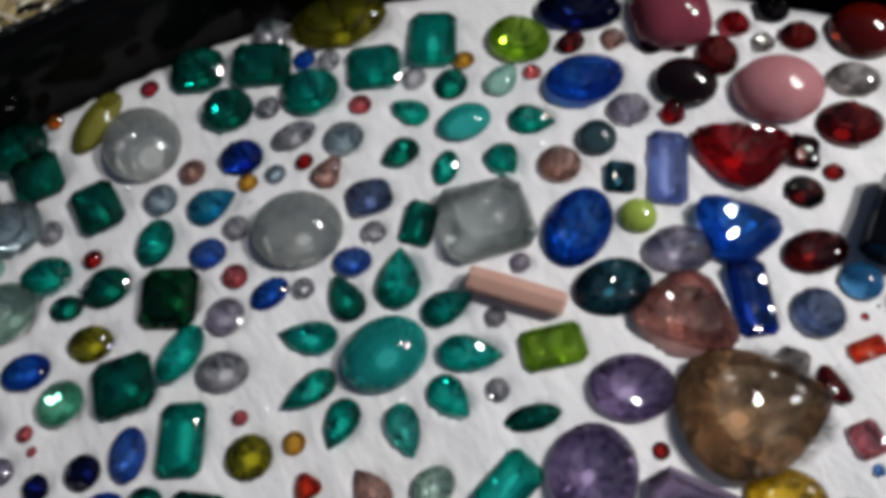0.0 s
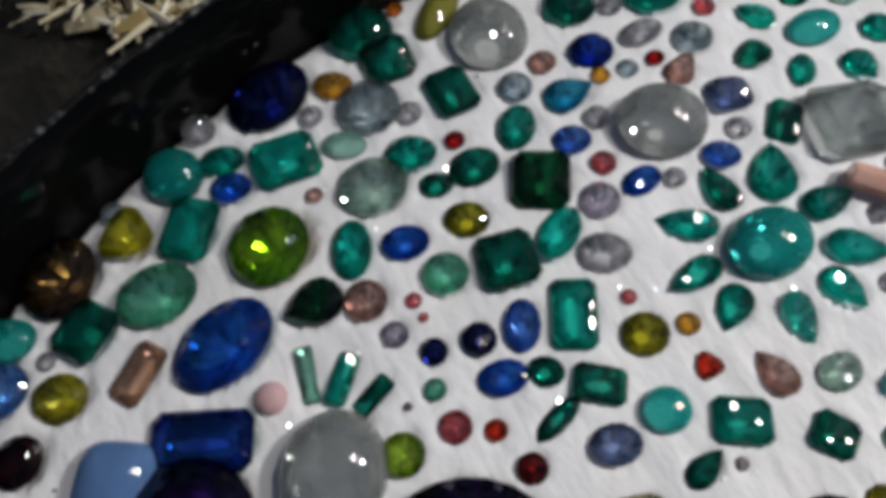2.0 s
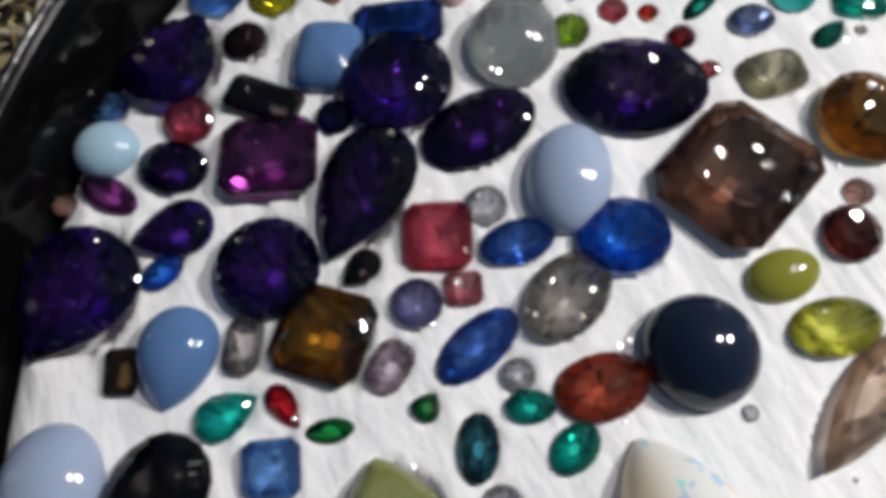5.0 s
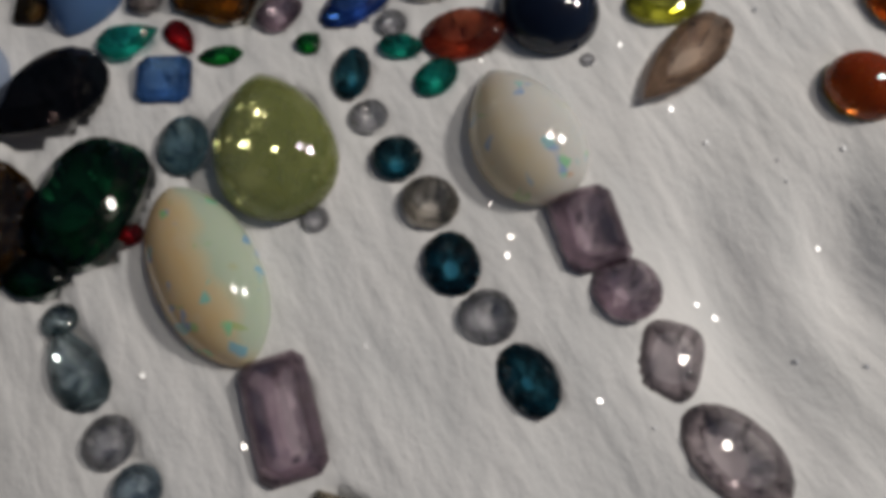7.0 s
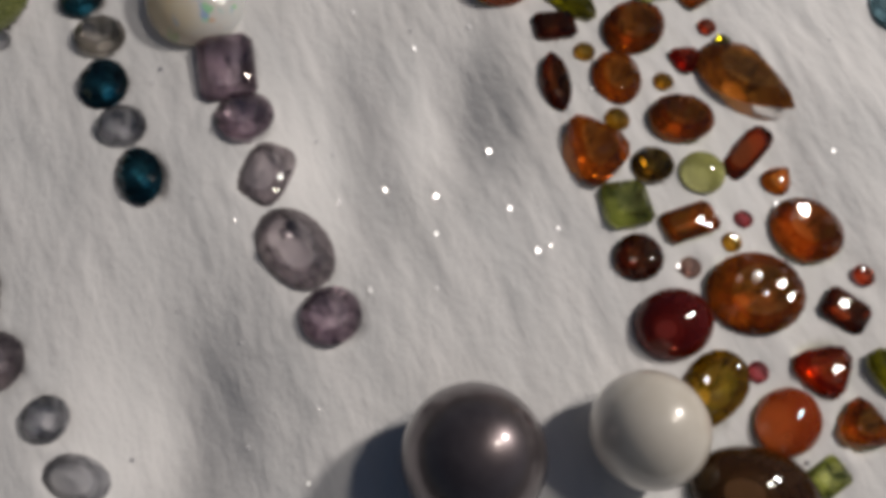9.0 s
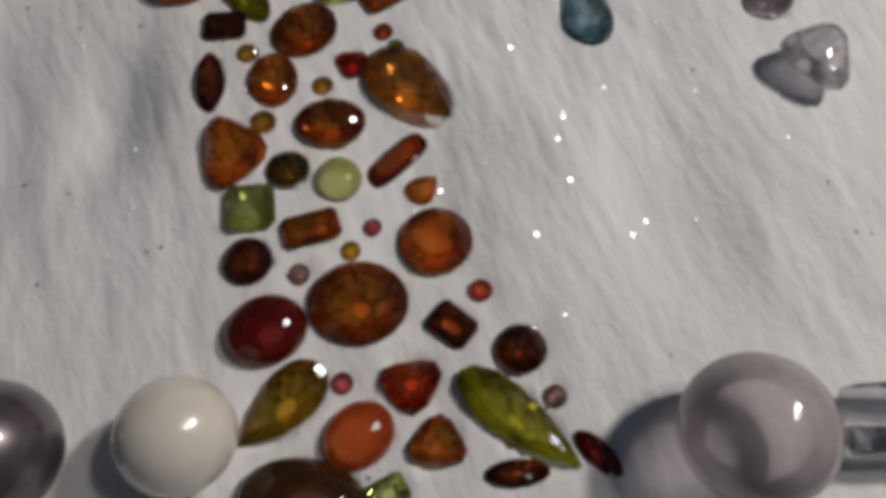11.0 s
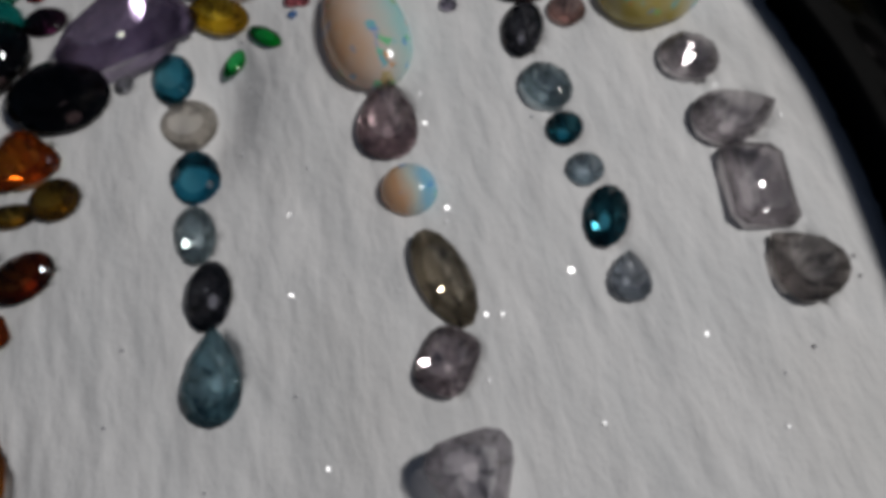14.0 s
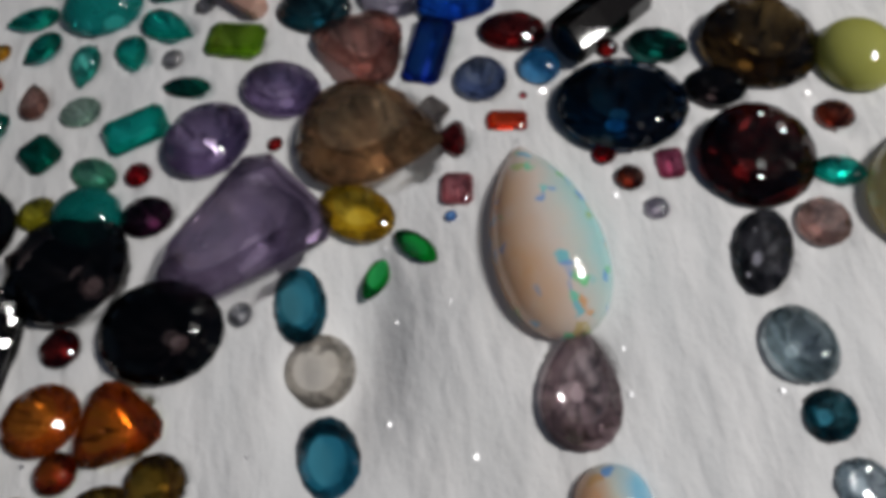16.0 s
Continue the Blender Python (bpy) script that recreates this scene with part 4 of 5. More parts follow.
gem("round", "facet", "aqm", -54.3, -33.5, 2.3, 2.3, 0, G)
gem("triangular", "facet", "yol", -51.1, -34.7, 5.8, 5.0, 134, G)
gem("rectangular", "step", "em", -46.6, -30.7, 6.4, 5.0, 114, G)
gem("round", "facet", "grn2", -38.7, -27.7, 8.1, 8.1, 0, G)
gem("oval", "facet", "em", -32.4, -23.8, 6.1, 3.9, 126, G)
gem("oval", "facet", "sap", -28.7, -20.5, 4.7, 3.6, 46, G)
gem("oval", "facet", "mnt", -44.8, -37.4, 7.5, 6.0, 60, G)
gem("oval", "facet", "smb", -53.4, -41.0, 7.5, 8.3, 38, G)
gem("oval", "cabochon", "em", -53.1, -48.3, 5.3, 4.3, 47, G)
gem("rectangular", "step", "dem", -47.7, -43.6, 5.5, 5.0, 98, G)
gem("oval", "facet", "lbl", -50.4, -52.1, 6.0, 5.3, 49, G)
gem("oval", "facet", "yol", -45.2, -49.0, 5.4, 4.5, 40, G)
gem("round", "facet", "clr", -48.9, -47.6, 1.8, 1.8, 0, G)
gem("rectangular", "step", "pchs", -41.0, -43.7, 5.7, 3.2, 98, G)
gem("oval", "facet", "sap", -36.2, -37.4, 10.1, 7.1, 77, G)
gem("pear", "facet", "dkg", -32.2, -30.2, 5.6, 4.6, -120, G)
gem("round", "facet", "pch", -28.3, -27.2, 4.0, 4.0, 0, G)
gem("round", "facet", "ros", -24.7, -24.8, 1.6, 1.6, 0, G)
gem("round", "facet", "ros", -23.0, -25.6, 1.0, 1.0, 0, G)
gem("round", "facet", "pch", -39.0, -21.3, 1.8, 1.8, 0, G)
gem("oval", "facet", "mtc", -34.6, -17.4, 7.1, 6.3, 54, G)
gem("rectangular", "step", "grb", -28.5, -35.5, 5.2, 1.6, -43, G)
gem("rectangular", "step", "em", -25.8, -34.2, 4.8, 2.0, -72, G)
gem("rectangular", "step", "dem", -22.6, -33.7, 4.0, 1.8, -97, G)
gem("round", "cabochon", "rpl", -29.9, -38.9, 3.0, 3.0, 0, G)
gem("round", "facet", "vio", -24.3, -28.3, 2.5, 2.5, 0, G)
gem("round", "facet", "nav", -20.4, -27.6, 2.6, 2.6, 0, G)
gem("round", "facet", "nav", -17.8, -24.5, 3.2, 3.2, 0, G)
gem("round", "facet", "mnt", -18.4, -30.4, 2.1, 2.1, 0, G)
gem("round", "facet", "blk", -19.6, -32.9, 0.8, 0.8, 0, G)
gem("round", "facet", "ros", -15.3, -32.0, 2.9, 2.9, 0, G)
gem("round", "facet", "orr", -12.2, -30.4, 2.0, 2.0, 0, G)
gem("oval", "facet", "sap", -14.1, -26.2, 4.6, 3.3, 48, G)
gem("oval", "facet", "sal", -15.2, -21.3, 5.1, 3.5, 121, G)
gem("rectangular", "step", "em", -11.9, -17.8, 6.7, 4.2, 123, G)
gem("round", "facet", "mnt", -23.6, -21.1, 4.4, 4.4, 0, G)
gem("rectangular", "step", "dem", -19.6, -16.8, 5.6, 5.7, 49, G)
gem("oval", "facet", "oli", -25.2, -15.2, 4.5, 3.7, 36, G)
gem("oval", "facet", "tl", -17.0, -11.8, 6.2, 3.8, 97, G)
gem("oval", "facet", "clr", -12.5, -11.1, 5.1, 4.0, 27, G)
gem("oval", "facet", "dem", -11.3, -23.7, 3.4, 2.8, 21, G)
gem("rectangular", "step", "dem", -7.0, -22.2, 4.7, 3.4, 24, G)
gem("marquise", "facet", "dem", -8.4, -26.6, 5.4, 2.0, 79, G)
gem("oval", "cabochon", "tl", -1.2, -20.9, 4.1, 4.3, -39, G)
gem("oval", "facet", "slt", -3.3, -25.9, 4.5, 3.6, 45, G)
gem("round", "facet", "gar", -8.2, -31.2, 2.7, 2.7, 0, G)
gem("rectangular", "step", "em", 4.5, -18.3, 4.9, 4.0, 30, G)
gem("pear", "facet", "dem", 3.6, -23.4, 4.2, 2.4, 78, G)
gem("round", "facet", "smk", 5.9, -21.5, 1.2, 1.2, 0, G)
gem("round", "facet", "ros", -4.1, -33.1, 2.0, 2.0, 0, G)
gem("cushion", "facet", "lsm", 1.1, -30.5, 6.1, 4.8, 48, G)
gem("oval", "facet", "oli", -5.8, -15.8, 4.4, 4.1, 44, G)
gem("round", "facet", "cit", -3.0, -12.9, 2.2, 2.2, 0, G)
gem("triangular", "facet", "orr", -0.0, -15.5, 2.5, 2.4, 32, G)
gem("round", "facet", "ros", -8.7, -13.6, 1.5, 1.5, 0, G)
gem("round", "facet", "lim", -17.7, -36.4, 3.8, 3.8, 0, G)
gem("round", "facet", "red", 19.4, -8.8, 2.5, 2.5, 0, G)
gem("round", "facet", "yol", 16.9, -18.2, 3.6, 3.6, 0, G)
gem("oval", "cabochon", "em", 20.3, -14.7, 6.6, 6.2, 58, G)
gem("oval", "facet", "plk", 23.9, -10.2, 5.0, 4.1, 54, G)

G = "dark red stones"
gem("oval", "facet", "nav", -2.9, 43.2, 9.6, 6.2, 31, G)
gem("cushion", "cabochon", "plm", 6.5, 47.1, 8.8, 8.9, 37, G)
gem("round", "facet", "red", 13.1, 49.6, 3.5, 3.5, 0, G)
gem("round", "facet", "blk", 16.0, 53.7, 3.8, 3.8, 0, G)
gem("round", "facet", "gar", 20.1, 51.4, 4.0, 4.0, 0, G)
gem("oval", "cabochon", "rdk", 25.9, 55.2, 7.6, 7.0, 35, G)
gem("oval", "facet", "gar", 13.1, 44.7, 4.5, 5.2, 27, G)
gem("round", "facet", "smk", 16.9, 48.8, 2.5, 2.5, 0, G)
gem("round", "facet", "gar", 6.2, 42.6, 2.6, 2.6, 0, G)
gem("round", "facet", "gar", 9.2, 43.7, 1.5, 1.5, 0, G)
gem("oval", "cabochon", "gbk", 11.6, 39.5, 7.0, 6.1, 23, G)
gem("oval", "cabochon", "ros", 20.5, 43.5, 9.7, 8.2, 37, G)
gem("round", "facet", "red", 12.0, 35.4, 2.6, 2.6, 0, G)
gem("triangular", "facet", "red", 19.9, 34.9, 7.9, 9.3, -63, G)
gem("oval", "facet", "smk", 26.9, 48.9, 5.7, 4.1, 26, G)
gem("oval", "facet", "gar", 28.7, 43.2, 6.7, 5.5, 32, G)
gem("rectangular", "step", "gbk", 25.5, 37.8, 3.9, 3.1, 109, G)
gem("round", "facet", "gar", 29.1, 37.0, 2.1, 2.1, 0, G)
gem("oval", "facet", "gbk", 27.2, 33.3, 3.9, 3.7, 7, G)

G = "large dark and violet stones"
gem("pear", "facet", "ame", -48.4, -60.8, 11.4, 9.9, 102, G)
gem("round", "facet", "gbk", -44.1, -55.0, 4.6, 4.6, 0, G)
gem("rectangular", "step", "blk", -38.3, -59.4, 7.5, 4.1, 16, G)
gem("round", "facet", "plr", -43.1, -64.8, 5.0, 5.0, 0, G)
gem("round", "facet", "nav", -31.4, -56.9, 3.6, 3.6, 0, G)
gem("rectangular", "step", "sdk", -32.3, -44.9, 9.2, 5.3, 36, G)
gem("rectangular", "cabochon", "chb", -35.9, -52.0, 6.9, 7.9, 30, G)
gem("round", "facet", "ame", -28.5, -50.7, 11.2, 11.2, 0, G)
gem("oval", "facet", "amd", -19.0, -50.6, 11.6, 7.4, 62, G)
gem("oval", "facet", "amd", -9.2, -38.7, 13.6, 10.1, 32, G)
gem("oval", "cabochon", "gry", -21.6, -40.7, 9.1, 10.3, 25, G)
gem("rectangular", "facet", "smt", 3.2, -42.1, 11.4, 12.7, -9, G)
gem("round", "facet", "gld", 9.9, -30.7, 9.2, 9.2, 0, G)
gem("oval", "facet", "lbl", -50.6, -68.2, 4.0, 3.6, 48, G)
gem("oval", "cabochon", "lbp", -47.5, -71.7, 6.3, 6.0, 40, G)
gem("oval", "facet", "aml", -44.3, -75.1, 6.4, 3.2, 5, G)
gem("round", "facet", "pch", -46.9, -78.1, 2.3, 2.3, 0, G)
gem("oval", "facet", "amd", -41.0, -69.6, 6.6, 5.3, 23, G)
gem("pear", "facet", "ame", -36.8, -74.5, 7.6, 5.5, -125, G)
gem("rectangular", "step", "aml", -33.7, -64.1, 9.1, 8.3, 38, G)
gem("pear", "facet", "amd", -24.3, -61.9, 14.1, 8.6, -78, G)
gem("pear", "facet", "ame", -39.6, -83.6, 12.8, 11.1, -84, G)
gem("oval", "facet", "sap", -34.8, -77.9, 4.3, 2.9, 69, G)
gem("round", "facet", "ame", -27.2, -72.3, 9.3, 9.3, 0, G)
gem("pear", "cabochon", "chb", -28.5, -83.0, 9.1, 7.3, -64, G)
gem("rectangular", "step", "smb", -31.7, -86.5, 4.2, 3.0, 127, G)
gem("cushion", "facet", "smk", -24.3, -79.0, 5.3, 3.5, 121, G)
gem("rectangular", "facet", "abr", -19.0, -74.2, 8.2, 8.0, 17, G)
gem("pear", "facet", "blk", -20.0, -67.9, 4.1, 3.1, -100, G)
gem("cushion", "step", "pnk", -16.1, -61.5, 6.4, 6.2, 125, G)
gem("round", "facet", "slv", -14.2, -67.8, 4.5, 4.5, 0, G)
gem("rectangular", "facet", "pnl", -11.6, -64.4, 3.3, 3.0, 38, G)
gem("cushion", "facet", "kun", -13.0, -73.5, 4.7, 3.5, 94, G)
gem("oval", "facet", "sal", -7.7, -67.8, 8.6, 4.4, 76, G)
gem("oval", "facet", "sal", -10.0, -58.3, 7.0, 4.3, 54, G)
gem("round", "facet", "clr", -14.2, -56.7, 3.9, 3.9, 0, G)
gem("oval", "cabochon", "chl", -9.4, -50.4, 11.1, 7.9, 115, G)
gem("oval", "facet", "sap", -2.4, -52.8, 8.3, 7.4, 39, G)
gem("oval", "facet", "clo", -3.8, -60.2, 9.3, 6.4, 83, G)
gem("round", "facet", "clr", -3.7, -67.9, 2.9, 2.9, 0, G)
gem("round", "cabochon", "nvc", 7.6, -58.2, 9.7, 9.7, 0, G)
gem("oval", "facet", "orp", 2.6, -65.0, 7.9, 5.5, 49, G)
gem("round", "facet", "pch", 12.6, -37.7, 2.6, 2.6, 0, G)
gem("oval", "facet", "gbr", 13.6, -41.7, 5.0, 5.2, 26, G)
gem("oval", "cabochon", "yoc", 10.4, -48.4, 6.7, 4.6, 56, G)
gem("oval", "facet", "lem", 16.0, -50.2, 7.8, 5.1, 46, G)
gem("round", "facet", "clr", 13.4, -60.2, 1.4, 1.4, 0, G)
gem("pear", "facet", "tl", -21.8, -84.2, 5.6, 4.0, 65, G)
gem("pear", "facet", "red", -18.2, -80.9, 4.4, 2.5, -17, G)
gem("marquise", "facet", "grn", -13.9, -80.3, 4.3, 2.1, 42, G)
gem("cushion", "step", "lbl", -16.0, -85.3, 4.7, 4.8, 129, G)
gem("pear", "facet", "grn", -8.5, -74.4, 2.6, 2.5, 92, G)
gem("oval", "facet", "em", -1.5, -69.7, 4.1, 2.8, 35, G)
gem("oval", "facet", "em", 3.2, -70.4, 4.7, 3.4, 83, G)
gem("oval", "cabochon", "chl", -29.5, -96.5, 10.5, 8.6, 131, G)
gem("pear", "facet", "blk", -22.5, -93.0, 11.7, 8.1, -99, G)
gem("cushion", "facet", "dkg", -12.0, -98.0, 11.8, 8.6, 107, G)
gem("oval", "facet", "dkg", -10.8, -104.9, 5.2, 4.1, 36, G)
gem("round", "facet", "abr", -18.9, -105.9, 12.8, 12.8, 0, G)
gem("oval", "facet", "blk", -12.9, -113.0, 6.8, 6.0, 43, G)
gem("round", "facet", "red", -7.5, -98.0, 2.0, 2.0, 0, G)
gem("round", "facet", "clr", 3.4, -88.0, 2.4, 2.4, 0, G)
gem("pear", "facet", "pcm", 20.5, -54.5, 14.8, 5.4, -97, G)
gem("pear", "cabochon", "prs", -3.8, -84.7, 14.8, 10.9, 141, G)
gem("oval", "facet", "blk", 24.2, -18.3, 11.3, 11.0, 47, G)
gem("oval", "facet", "blk", 34.4, -14.5, 10.8, 9.2, 48, G)
gem("rectangular", "facet", "blk", 24.9, -29.9, 11.0, 12.9, 44, G)
gem("oval", "facet", "blk", 14.4, -23.5, 8.3, 8.2, 44, G)
gem("oval", "facet", "lam", 20.8, -2.0, 8.6, 7.7, 98, G)
gem("pear", "facet", "amt", 31.0, 10.2, 13.9, 12.0, 41, G)
gem("triangular", "facet", "gar", 36.0, 15.7, 2.8, 3.6, -124, G)
gem("rectangular", "facet", "smk", 32.2, 15.9, 2.9, 2.7, 102, G)
gem("rectangular", "step", "pnl", 40.0, 12.7, 3.1, 2.8, 141, G)
gem("round", "facet", "lbl", 41.7, 10.7, 1.1, 1.1, 0, G)
gem("oval", "facet", "yel", 35.8, 4.5, 7.2, 5.2, 26, G)
gem("marquise", "facet", "grn", 41.8, 6.8, 4.7, 2.2, 13, G)
gem("marquise", "facet", "grn", 41.3, 2.6, 4.9, 2.2, 117, G)
gem("keystone", "step", "lat", 31.4, -5.2, 14.6, 12.8, 96, G)
gem("round", "facet", "clr", 37.3, -8.5, 2.2, 2.2, 0, G)
gem("triangular", "facet", "cog", 38.9, -21.3, 6.9, 6.7, 162, G)
gem("round", "facet", "slt", 32.5, 21.6, 4.9, 4.9, 0, G)
gem("oval", "cabochon", "sap", 35.0, 26.7, 4.0, 3.9, 39, G)
gem("round", "facet", "plm", 36.4, 23.5, 0.8, 0.8, 0, G)
gem("rectangular", "step", "orr", 37.5, 20.6, 3.6, 2.0, 50, G)
gem("oval", "facet", "bkt", 43.1, 29.2, 11.8, 9.6, 50, G)
gem("oval", "facet", "gbk", 54.1, 34.3, 9.9, 9.7, 33, G)
gem("oval", "facet", "blk", 47.3, 36.9, 5.5, 4.4, 51, G)
gem("bar", "cabochon", "blk", 35.4, 34.0, 9.5, 5.1, 92, G)
gem("oval", "facet", "gar", 30.2, 27.5, 6.5, 4.4, 46, G)
gem("round", "facet", "red", 45.8, 24.8, 2.1, 2.1, 0, G)
gem("round", "facet", "gbr", 48.9, 24.8, 2.5, 2.5, 0, G)
gem("cushion", "step", "rpk", 50.2, 28.5, 2.3, 2.9, 56, G)
gem("round", "facet", "vio", 52.5, 24.5, 2.1, 2.1, 0, G)
gem("oval", "facet", "dtl", 40.5, 36.4, 5.6, 4.0, 45, G)
gem("round", "facet", "gar", 37.7, 32.9, 2.1, 2.1, 0, G)
gem("oval", "facet", "smb", 46.3, 43.2, 10.6, 9.7, 29, G)
gem("oval", "cabochon", "lmc", 53.2, 48.4, 7.2, 7.8, 54, G)
gem("round", "facet", "gbr", 56.2, 42.3, 3.3, 3.3, 0, G)
gem("marquise", "facet", "tl", 59.9, 38.5, 4.5, 2.8, 41, G)
gem("round", "facet", "smr", 62.2, 33.8, 4.4, 4.4, 0, G)

G = "first hanging row of stones"
gem("oval", "facet", "atl", -9.7, -89.3, 5.9, 4.5, -50, G)
gem("round", "facet", "aqm", -6.7, -106.4, 2.8, 2.8, 0, G)
gem("pear", "facet", "aqm", -3.2, -108.2, 7.5, 4.1, 158, G)
gem("round", "facet", "clr", 2.9, -110.5, 4.0, 4.0, 0, G)
gem("round", "facet", "lbc", 6.6, -111.7, 3.5, 3.5, 0, G)
gem("pear", "facet", "aqm", 12.0, -113.9, 7.5, 4.0, 152, G)

G = "second hanging row of stones"
gem("marquise", "cabochon", "op3", -0.4, -96.8, 17.0, 8.4, -26, G)
gem("rectangular", "step", "kun", 11.9, -101.9, 9.5, 5.2, -37, G)
gem("pear", "facet", "smc", 21.8, -106.2, 9.7, 6.4, 158, G)
gem("round", "facet", "kug", 29.3, -108.6, 5.4, 5.4, 0, G)
gem("round", "facet", "clr", 36.2, -108.7, 4.0, 4.0, 0, G)
gem("oval", "facet", "clr", 41.6, -110.3, 5.9, 3.8, 23, G)

G = "third hanging row of stones"
gem("oval", "facet", "btl", -3.1, -74.7, 5.7, 3.5, -58, G)
gem("round", "facet", "clr", 1.0, -77.4, 3.5, 3.5, 0, G)
gem("round", "facet", "btl", 5.4, -79.3, 4.4, 4.4, 0, G)
gem("round", "facet", "clo", 10.1, -81.2, 5.0, 5.0, 0, G)
gem("oval", "facet", "btd", 14.8, -84.5, 5.7, 4.7, -42, G)
gem("round", "facet", "clr", 19.7, -86.6, 4.6, 4.6, 0, G)
gem("oval", "facet", "btd", 25.3, -88.8, 6.2, 4.4, -26, G)

G = "fourth hanging row of stones"
gem("pear", "cabochon", "op1", 12.9, -70.9, 14.4, 10.3, 148, G)
gem("cushion", "step", "kun", 22.3, -75.2, 7.3, 5.6, 141, G)
gem("round", "facet", "kun", 27.8, -78.1, 5.7, 5.7, 0, G)
gem("cushion", "facet", "kug", 33.5, -80.7, 6.4, 5.1, 109, G)
gem("oval", "facet", "kug", 41.1, -84.5, 9.3, 6.3, -10, G)
gem("round", "facet", "kun", 48.0, -87.2, 5.5, 5.5, 0, G)

G = "pearls and spheres"
gem("ball", "pearl", "dpr", 64.9, -88.9, 11.2, 11.2, 0, G)
gem("ball", "pearl", "prl", 74.2, -78.2, 9.4, 9.4, 0, G)
gem("ball", "polished", "rqz", 107.1, -46.7, 12.2, 12.2, 0, G)

G = "amber and brown stones"
gem("oval", "cabochon", "brd", 84.7, -75.3, 11.1, 7.5, 33, G)
gem("rectangular", "facet", "lme", 89.1, -70.1, 3.6, 2.7, 71, G)
gem("oval", "facet", "amb", 52.4, -49.5, 5.1, 6.2, 44, G)
gem("round", "facet", "cit", 56.4, -46.4, 2.2, 2.2, 0, G)
gem("pear", "facet", "chm", 62.9, -40.3, 11.4, 7.4, 0, G)
gem("oval", "facet", "brn", 60.2, -49.0, 7.0, 5.6, 50, G)
gem("round", "facet", "cit", 55.3, -53.5, 2.6, 2.6, 0, G)
gem("triangular", "facet", "amb", 55.5, -58.2, 6.3, 7.1, 52, G)
gem("oval", "facet", "olb", 61.1, -55.4, 4.3, 4.0, 52, G)
gem("round", "cabochon", "lem", 65.2, -52.6, 4.6, 4.6, 0, G)
gem("cushion", "facet", "brd", 67.5, -47.0, 7.7, 3.0, 87, G)
gem("pear", "facet", "amb", 71.4, -47.2, 3.7, 3.1, 87, G)
gem("rectangular", "facet", "lme", 61.5, -60.8, 4.7, 4.8, 51, G)
gem("rectangular", "step", "brn", 67.2, -58.1, 5.5, 3.3, 61, G)
gem("round", "facet", "ros", 71.1, -53.8, 1.9, 1.9, 0, G)
gem("round", "facet", "brd", 65.4, -64.3, 4.6, 4.6, 0, G)
gem("round", "facet", "cit", 71.4, -57.0, 2.0, 2.0, 0, G)
gem("round", "facet", "brn", 76.6, -50.8, 7.1, 7.1, 0, G)
gem("round", "facet", "pch", 69.7, -61.9, 2.1, 2.1, 0, G)
gem("round", "facet", "orp", 82.8, -51.5, 2.2, 2.2, 0, G)
gem("oval", "facet", "brn", 75.6, -59.9, 9.2, 7.8, 44, G)
gem("rectangular", "step", "brd", 83.1, -55.7, 4.3, 3.3, 4, G)
gem("oval", "cabochon", "rdk", 71.5, -67.6, 7.5, 6.5, 66, G)
gem("round", "facet", "brd", 89.2, -53.3, 4.6, 4.6, 0, G)
gem("triangular", "facet", "ora", 84.0, -61.9, 4.9, 5.1, -39, G)
gem("pear", "facet", "cio", 77.6, -71.0, 9.5, 5.3, -91, G)
gem("round", "facet", "ros", 79.7, -66.1, 2.0, 2.0, 0, G)
gem("oval", "cabochon", "rdo", 84.0, -68.3, 6.5, 5.5, 85, G)
gem("triangular", "facet", "brn", 89.4, -64.5, 4.5, 4.6, 130, G)
gem("pear", "facet", "yol", 93.0, -58.0, 13.2, 4.7, 5, G)
gem("round", "facet", "pch", 94.0, -54.2, 2.1, 2.1, 0, G)
gem("marquise", "facet", "gar", 99.8, -55.3, 5.3, 2.2, 0, G)
gem("oval", "facet", "brd", 95.9, -61.4, 5.6, 2.3, 47, G)
gem("oval", "cabochon", "rdo", 35.6, -47.8, 7.3, 7.3, 51, G)
gem("marquise", "facet", "oli", 41.6, -44.4, 9.8, 4.1, -6, G)
gem("rectangular", "step", "brd", 43.8, -48.6, 4.5, 3.4, 49, G)
gem("round", "facet", "cit", 48.1, -49.1, 2.3, 2.3, 0, G)
gem("marquise", "facet", "brd", 48.1, -54.2, 7.0, 3.0, 138, G)
gem("oval", "facet", "amb", 34.4, -26.2, 6.5, 6.0, 73, G)
gem("round", "facet", "gar", 29.8, -22.2, 3.5, 3.5, 0, G)
gem("round", "facet", "olb", 44.8, -21.1, 4.9, 4.9, 0, G)
gem("round", "facet", "orb", 38.9, -27.2, 3.5, 3.5, 0, G)
gem("oval", "facet", "olb", 43.4, -25.2, 4.9, 2.9, 56, G)
gem("round", "facet", "cit", 39.6, -31.3, 2.9, 2.9, 0, G)
gem("oval", "facet", "brn", 34.3, -35.3, 7.6, 9.0, 40, G)
gem("oval", "facet", "olb", 44.6, -31.5, 7.5, 7.3, 53, G)
gem("oval", "facet", "brd", 49.9, -27.6, 6.5, 4.8, 84, G)
gem("round", "facet", "oli", 40.1, -35.9, 2.2, 2.2, 0, G)
gem("oval", "facet", "brn", 43.1, -39.1, 5.4, 5.2, 71, G)
gem("rectangular", "facet", "lme", 48.3, -36.6, 4.8, 4.5, 54, G)
gem("rectangular", "step", "brn", 52.7, -33.7, 5.5, 3.3, 78, G)
gem("oval", "facet", "brn", 50.1, -42.9, 7.3, 6.1, 82, G)
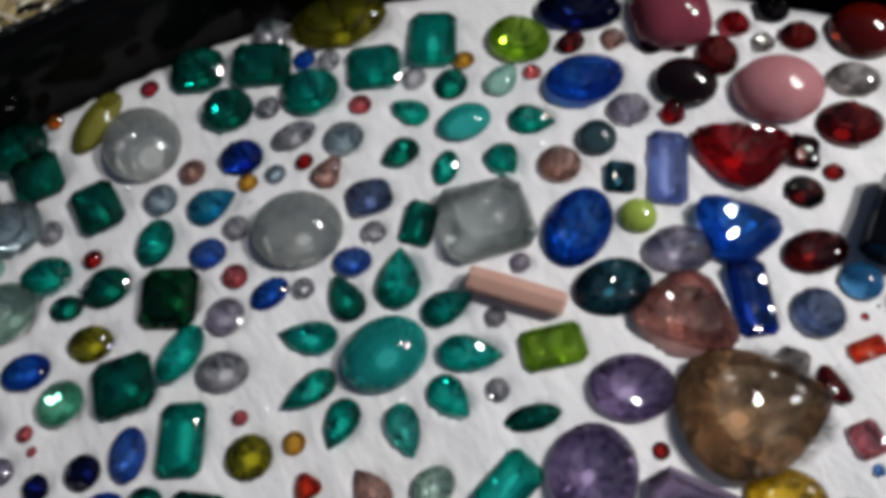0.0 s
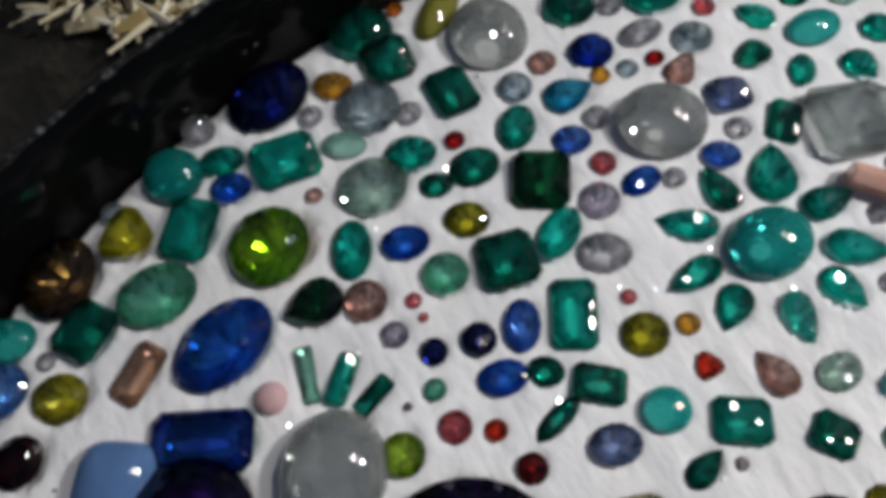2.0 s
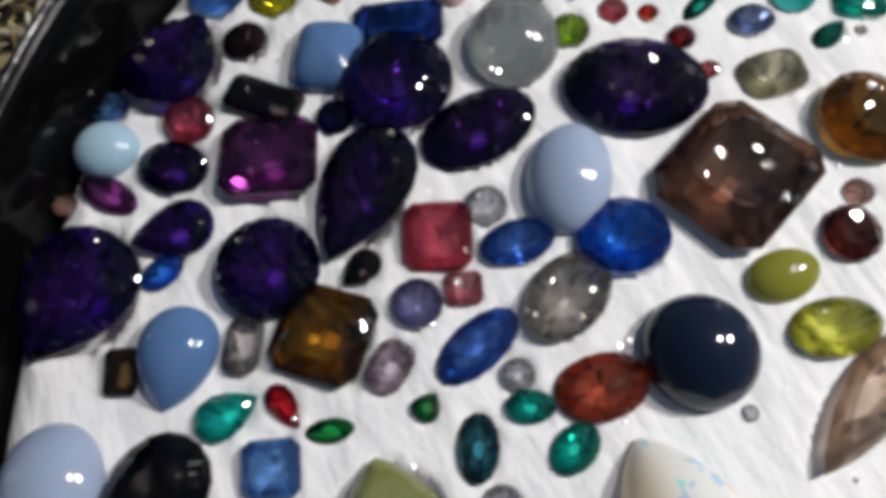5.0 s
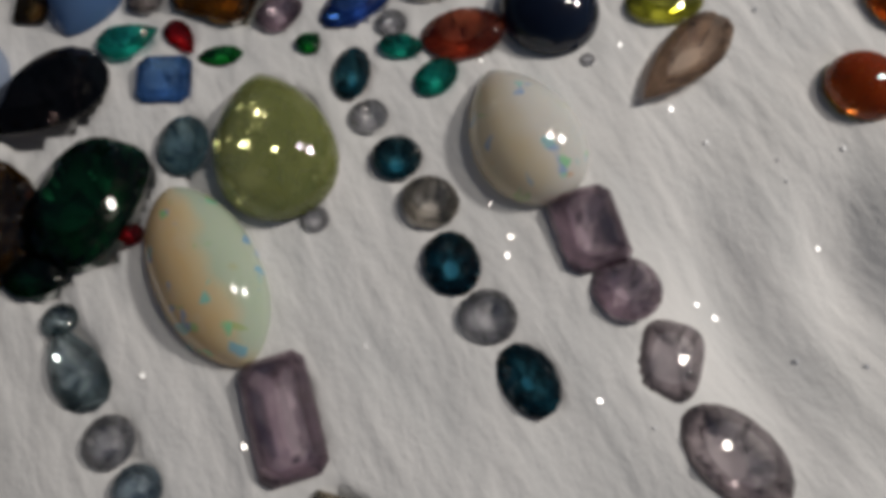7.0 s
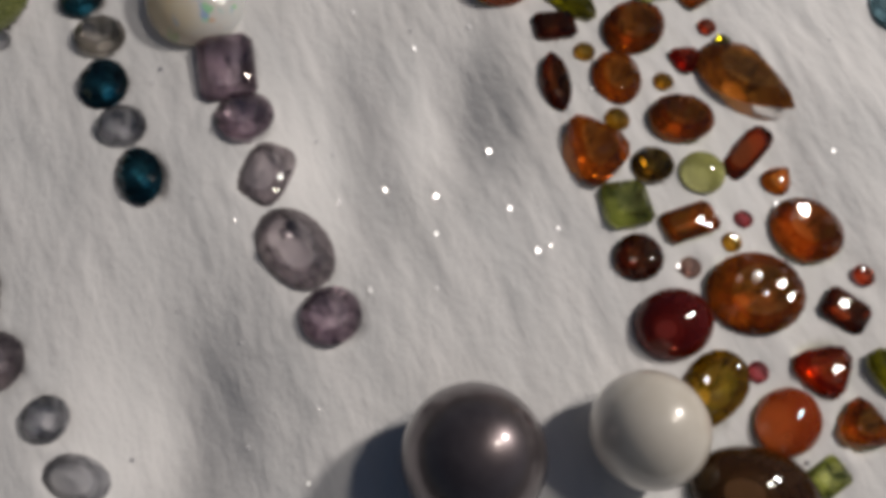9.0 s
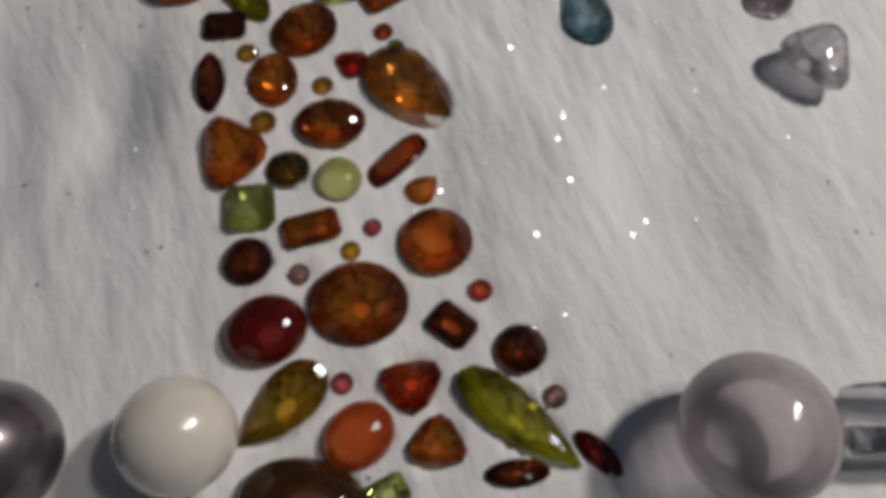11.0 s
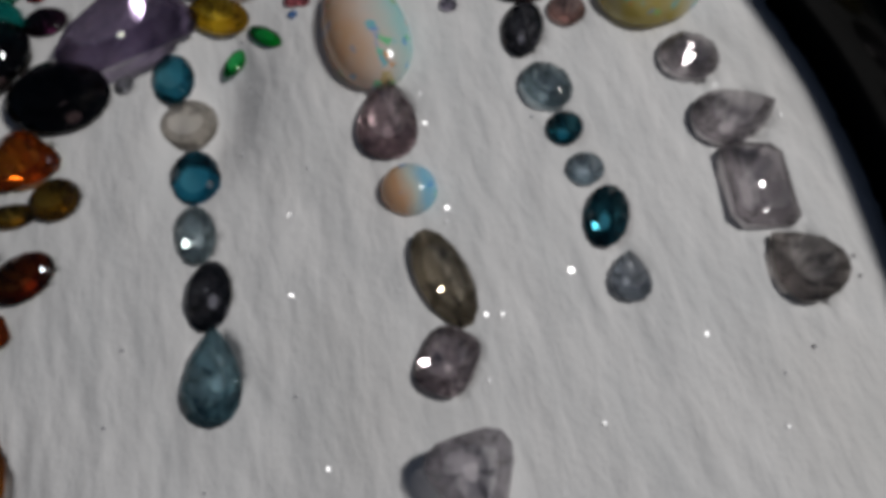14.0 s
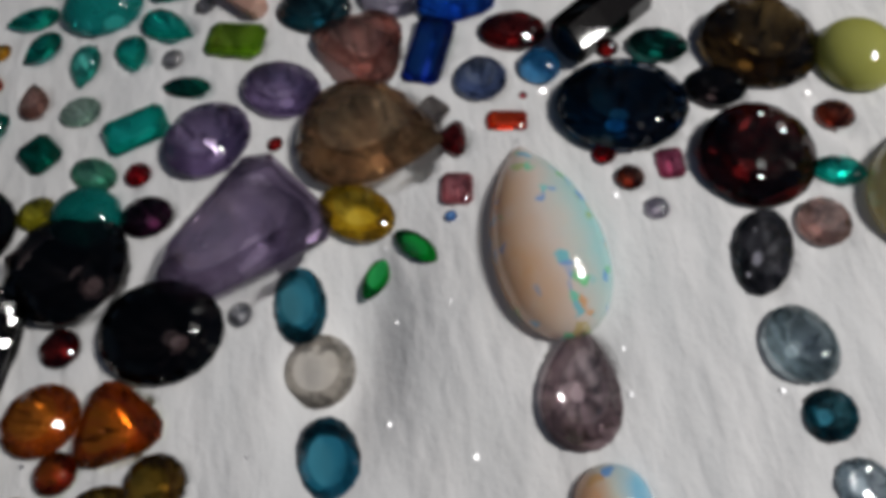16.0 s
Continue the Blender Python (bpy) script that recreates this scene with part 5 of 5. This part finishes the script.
gem("round", "facet", "orp", 56.0, -37.2, 2.1, 2.1, 0, G)
gem("round", "facet", "yol", 58.3, -37.7, 1.9, 1.9, 0, G)
gem("triangular", "facet", "orr", 56.7, -42.3, 3.4, 3.1, -164, G)

G = "clear crystals"
gem("bar", "step", "smq", 117.0, -35.9, 9.5, 6.8, 43, G)
gem("bar", "step", "aqb", 116.7, -1.3, 16.3, 8.3, 82, G)

G = "fifth hanging row of stones"
gem("pear", "facet", "atl", 69.7, -19.8, 9.1, 5.6, 141, G)
gem("oval", "facet", "btl", 39.7, -4.2, 7.2, 4.7, -25, G)
gem("oval", "facet", "clo", 44.9, -6.2, 6.3, 6.3, 63, G)
gem("oval", "facet", "btd", 51.4, -9.5, 6.8, 5.0, -28, G)
gem("oval", "facet", "aqm", 57.3, -13.0, 6.5, 4.1, -26, G)
gem("oval", "facet", "dgy", 63.2, -15.8, 7.0, 4.2, -42, G)

G = "sixth hanging row of stones"
gem("cushion", "facet", "kug", 83.1, -3.9, 6.4, 5.2, 114, G)
gem("triangular", "raised", "clk", 90.9, -8.7, 8.0, 6.8, -25, G)
gem("pear", "facet", "kup", 59.5, 9.2, 9.9, 6.5, 139, G)
gem("oval", "cabochon", "op4", 67.5, 5.3, 5.7, 5.7, 92, G)
gem("oval", "facet", "smc", 76.7, 1.4, 10.6, 5.0, -17, G)
gem("oval", "cabochon", "op5", 66.3, 43.7, 14.4, 11.3, 91, G)
gem("pear", "cabochon", "op2", 48.6, 15.4, 18.2, 9.8, 154, G)

G = "eighth hanging row of stones"
gem("pear", "facet", "smk", 99.0, 27.2, 7.9, 7.4, 175, G)
gem("round", "facet", "kuc", 75.9, 38.6, 6.5, 6.5, 0, G)
gem("pear", "facet", "kuc", 83.9, 36.2, 9.8, 6.8, 69, G)
gem("rectangular", "step", "kuc", 90.6, 30.9, 9.6, 6.7, -41, G)

G = "seventh hanging row of stones"
gem("oval", "facet", "dgy", 60.9, 28.2, 7.7, 4.7, -53, G)
gem("oval", "facet", "aqc", 68.0, 24.3, 6.4, 5.4, -22, G)
gem("oval", "facet", "btl", 73.0, 22.2, 3.9, 4.1, 22, G)
gem("round", "facet", "lbc", 77.8, 20.1, 3.9, 3.9, 0, G)
gem("oval", "facet", "btl", 82.9, 17.6, 7.1, 4.4, -55, G)
gem("pear", "facet", "slc", 88.5, 14.3, 5.3, 4.1, 134, G)

# ---- the plush bed, pressed down under each stone ----
SEG, RINGS = 480, 190
rad = R_BED * (0.004 + 0.996 * np.arange(RINGS + 1) / RINGS)
ang = 2 * np.pi * np.arange(SEG) / SEG
edge = np.array([0.004 * (0.5 + noise.noise((math.cos(t) * 60, math.sin(t) * 60, 5))) for t in ang])
share = (np.arange(RINGS + 1) / RINGS)[:, None]
rr = rad[:, None] * (1 - edge[None, :] * share ** 6)
px, py = rr * np.cos(ang) + MID[0], rr * np.sin(ang) + MID[1]
pz = np.array([bed(x, y) + nap(x, y) for x, y in zip(px.ravel(), py.ravel())]).reshape(px.shape)
pz -= 0.0012 * np.clip((share - 0.97) / 0.03, 0, None) ** 2
for x, y, a, b, turn, depth, power in PRESSED:
    c, s_ = math.cos(turn), math.sin(turn)
    u, w = ((px - x) * c + (py - y) * s_) / a, (-(px - x) * s_ + (py - y) * c) / b
    q = (np.abs(u) ** power + np.abs(w) ** power) ** (1 / power)
    pz = np.minimum(pz, np.where(q < 0.88, -depth * np.clip(1.25 - q * q, 0, 1) - 0.0003, pz))
bm = bmesh.new()
rows = [[bm.verts.new((px[i, k] - MID[0], py[i, k] - MID[1], pz[i, k])) for k in range(SEG)] for i in range(RINGS + 1)]
for lo, hi in zip(rows, rows[1:]):
    straight(bm, hi, lo)
bm.faces.new(rows[0])
straight(bm, [bm.verts.new((v.co.x, v.co.y, -0.0095)) for v in rows[-1]], rows[-1])
bmesh.ops.recalc_face_normals(bm, faces=bm.faces[:])
plush = link("plush_bed", bm, m_plush, None, True)
plush.location = (*MID, 0.0)
tagged(plush, "white brushed plush lining filling the black tray", "lining", "", "structure")
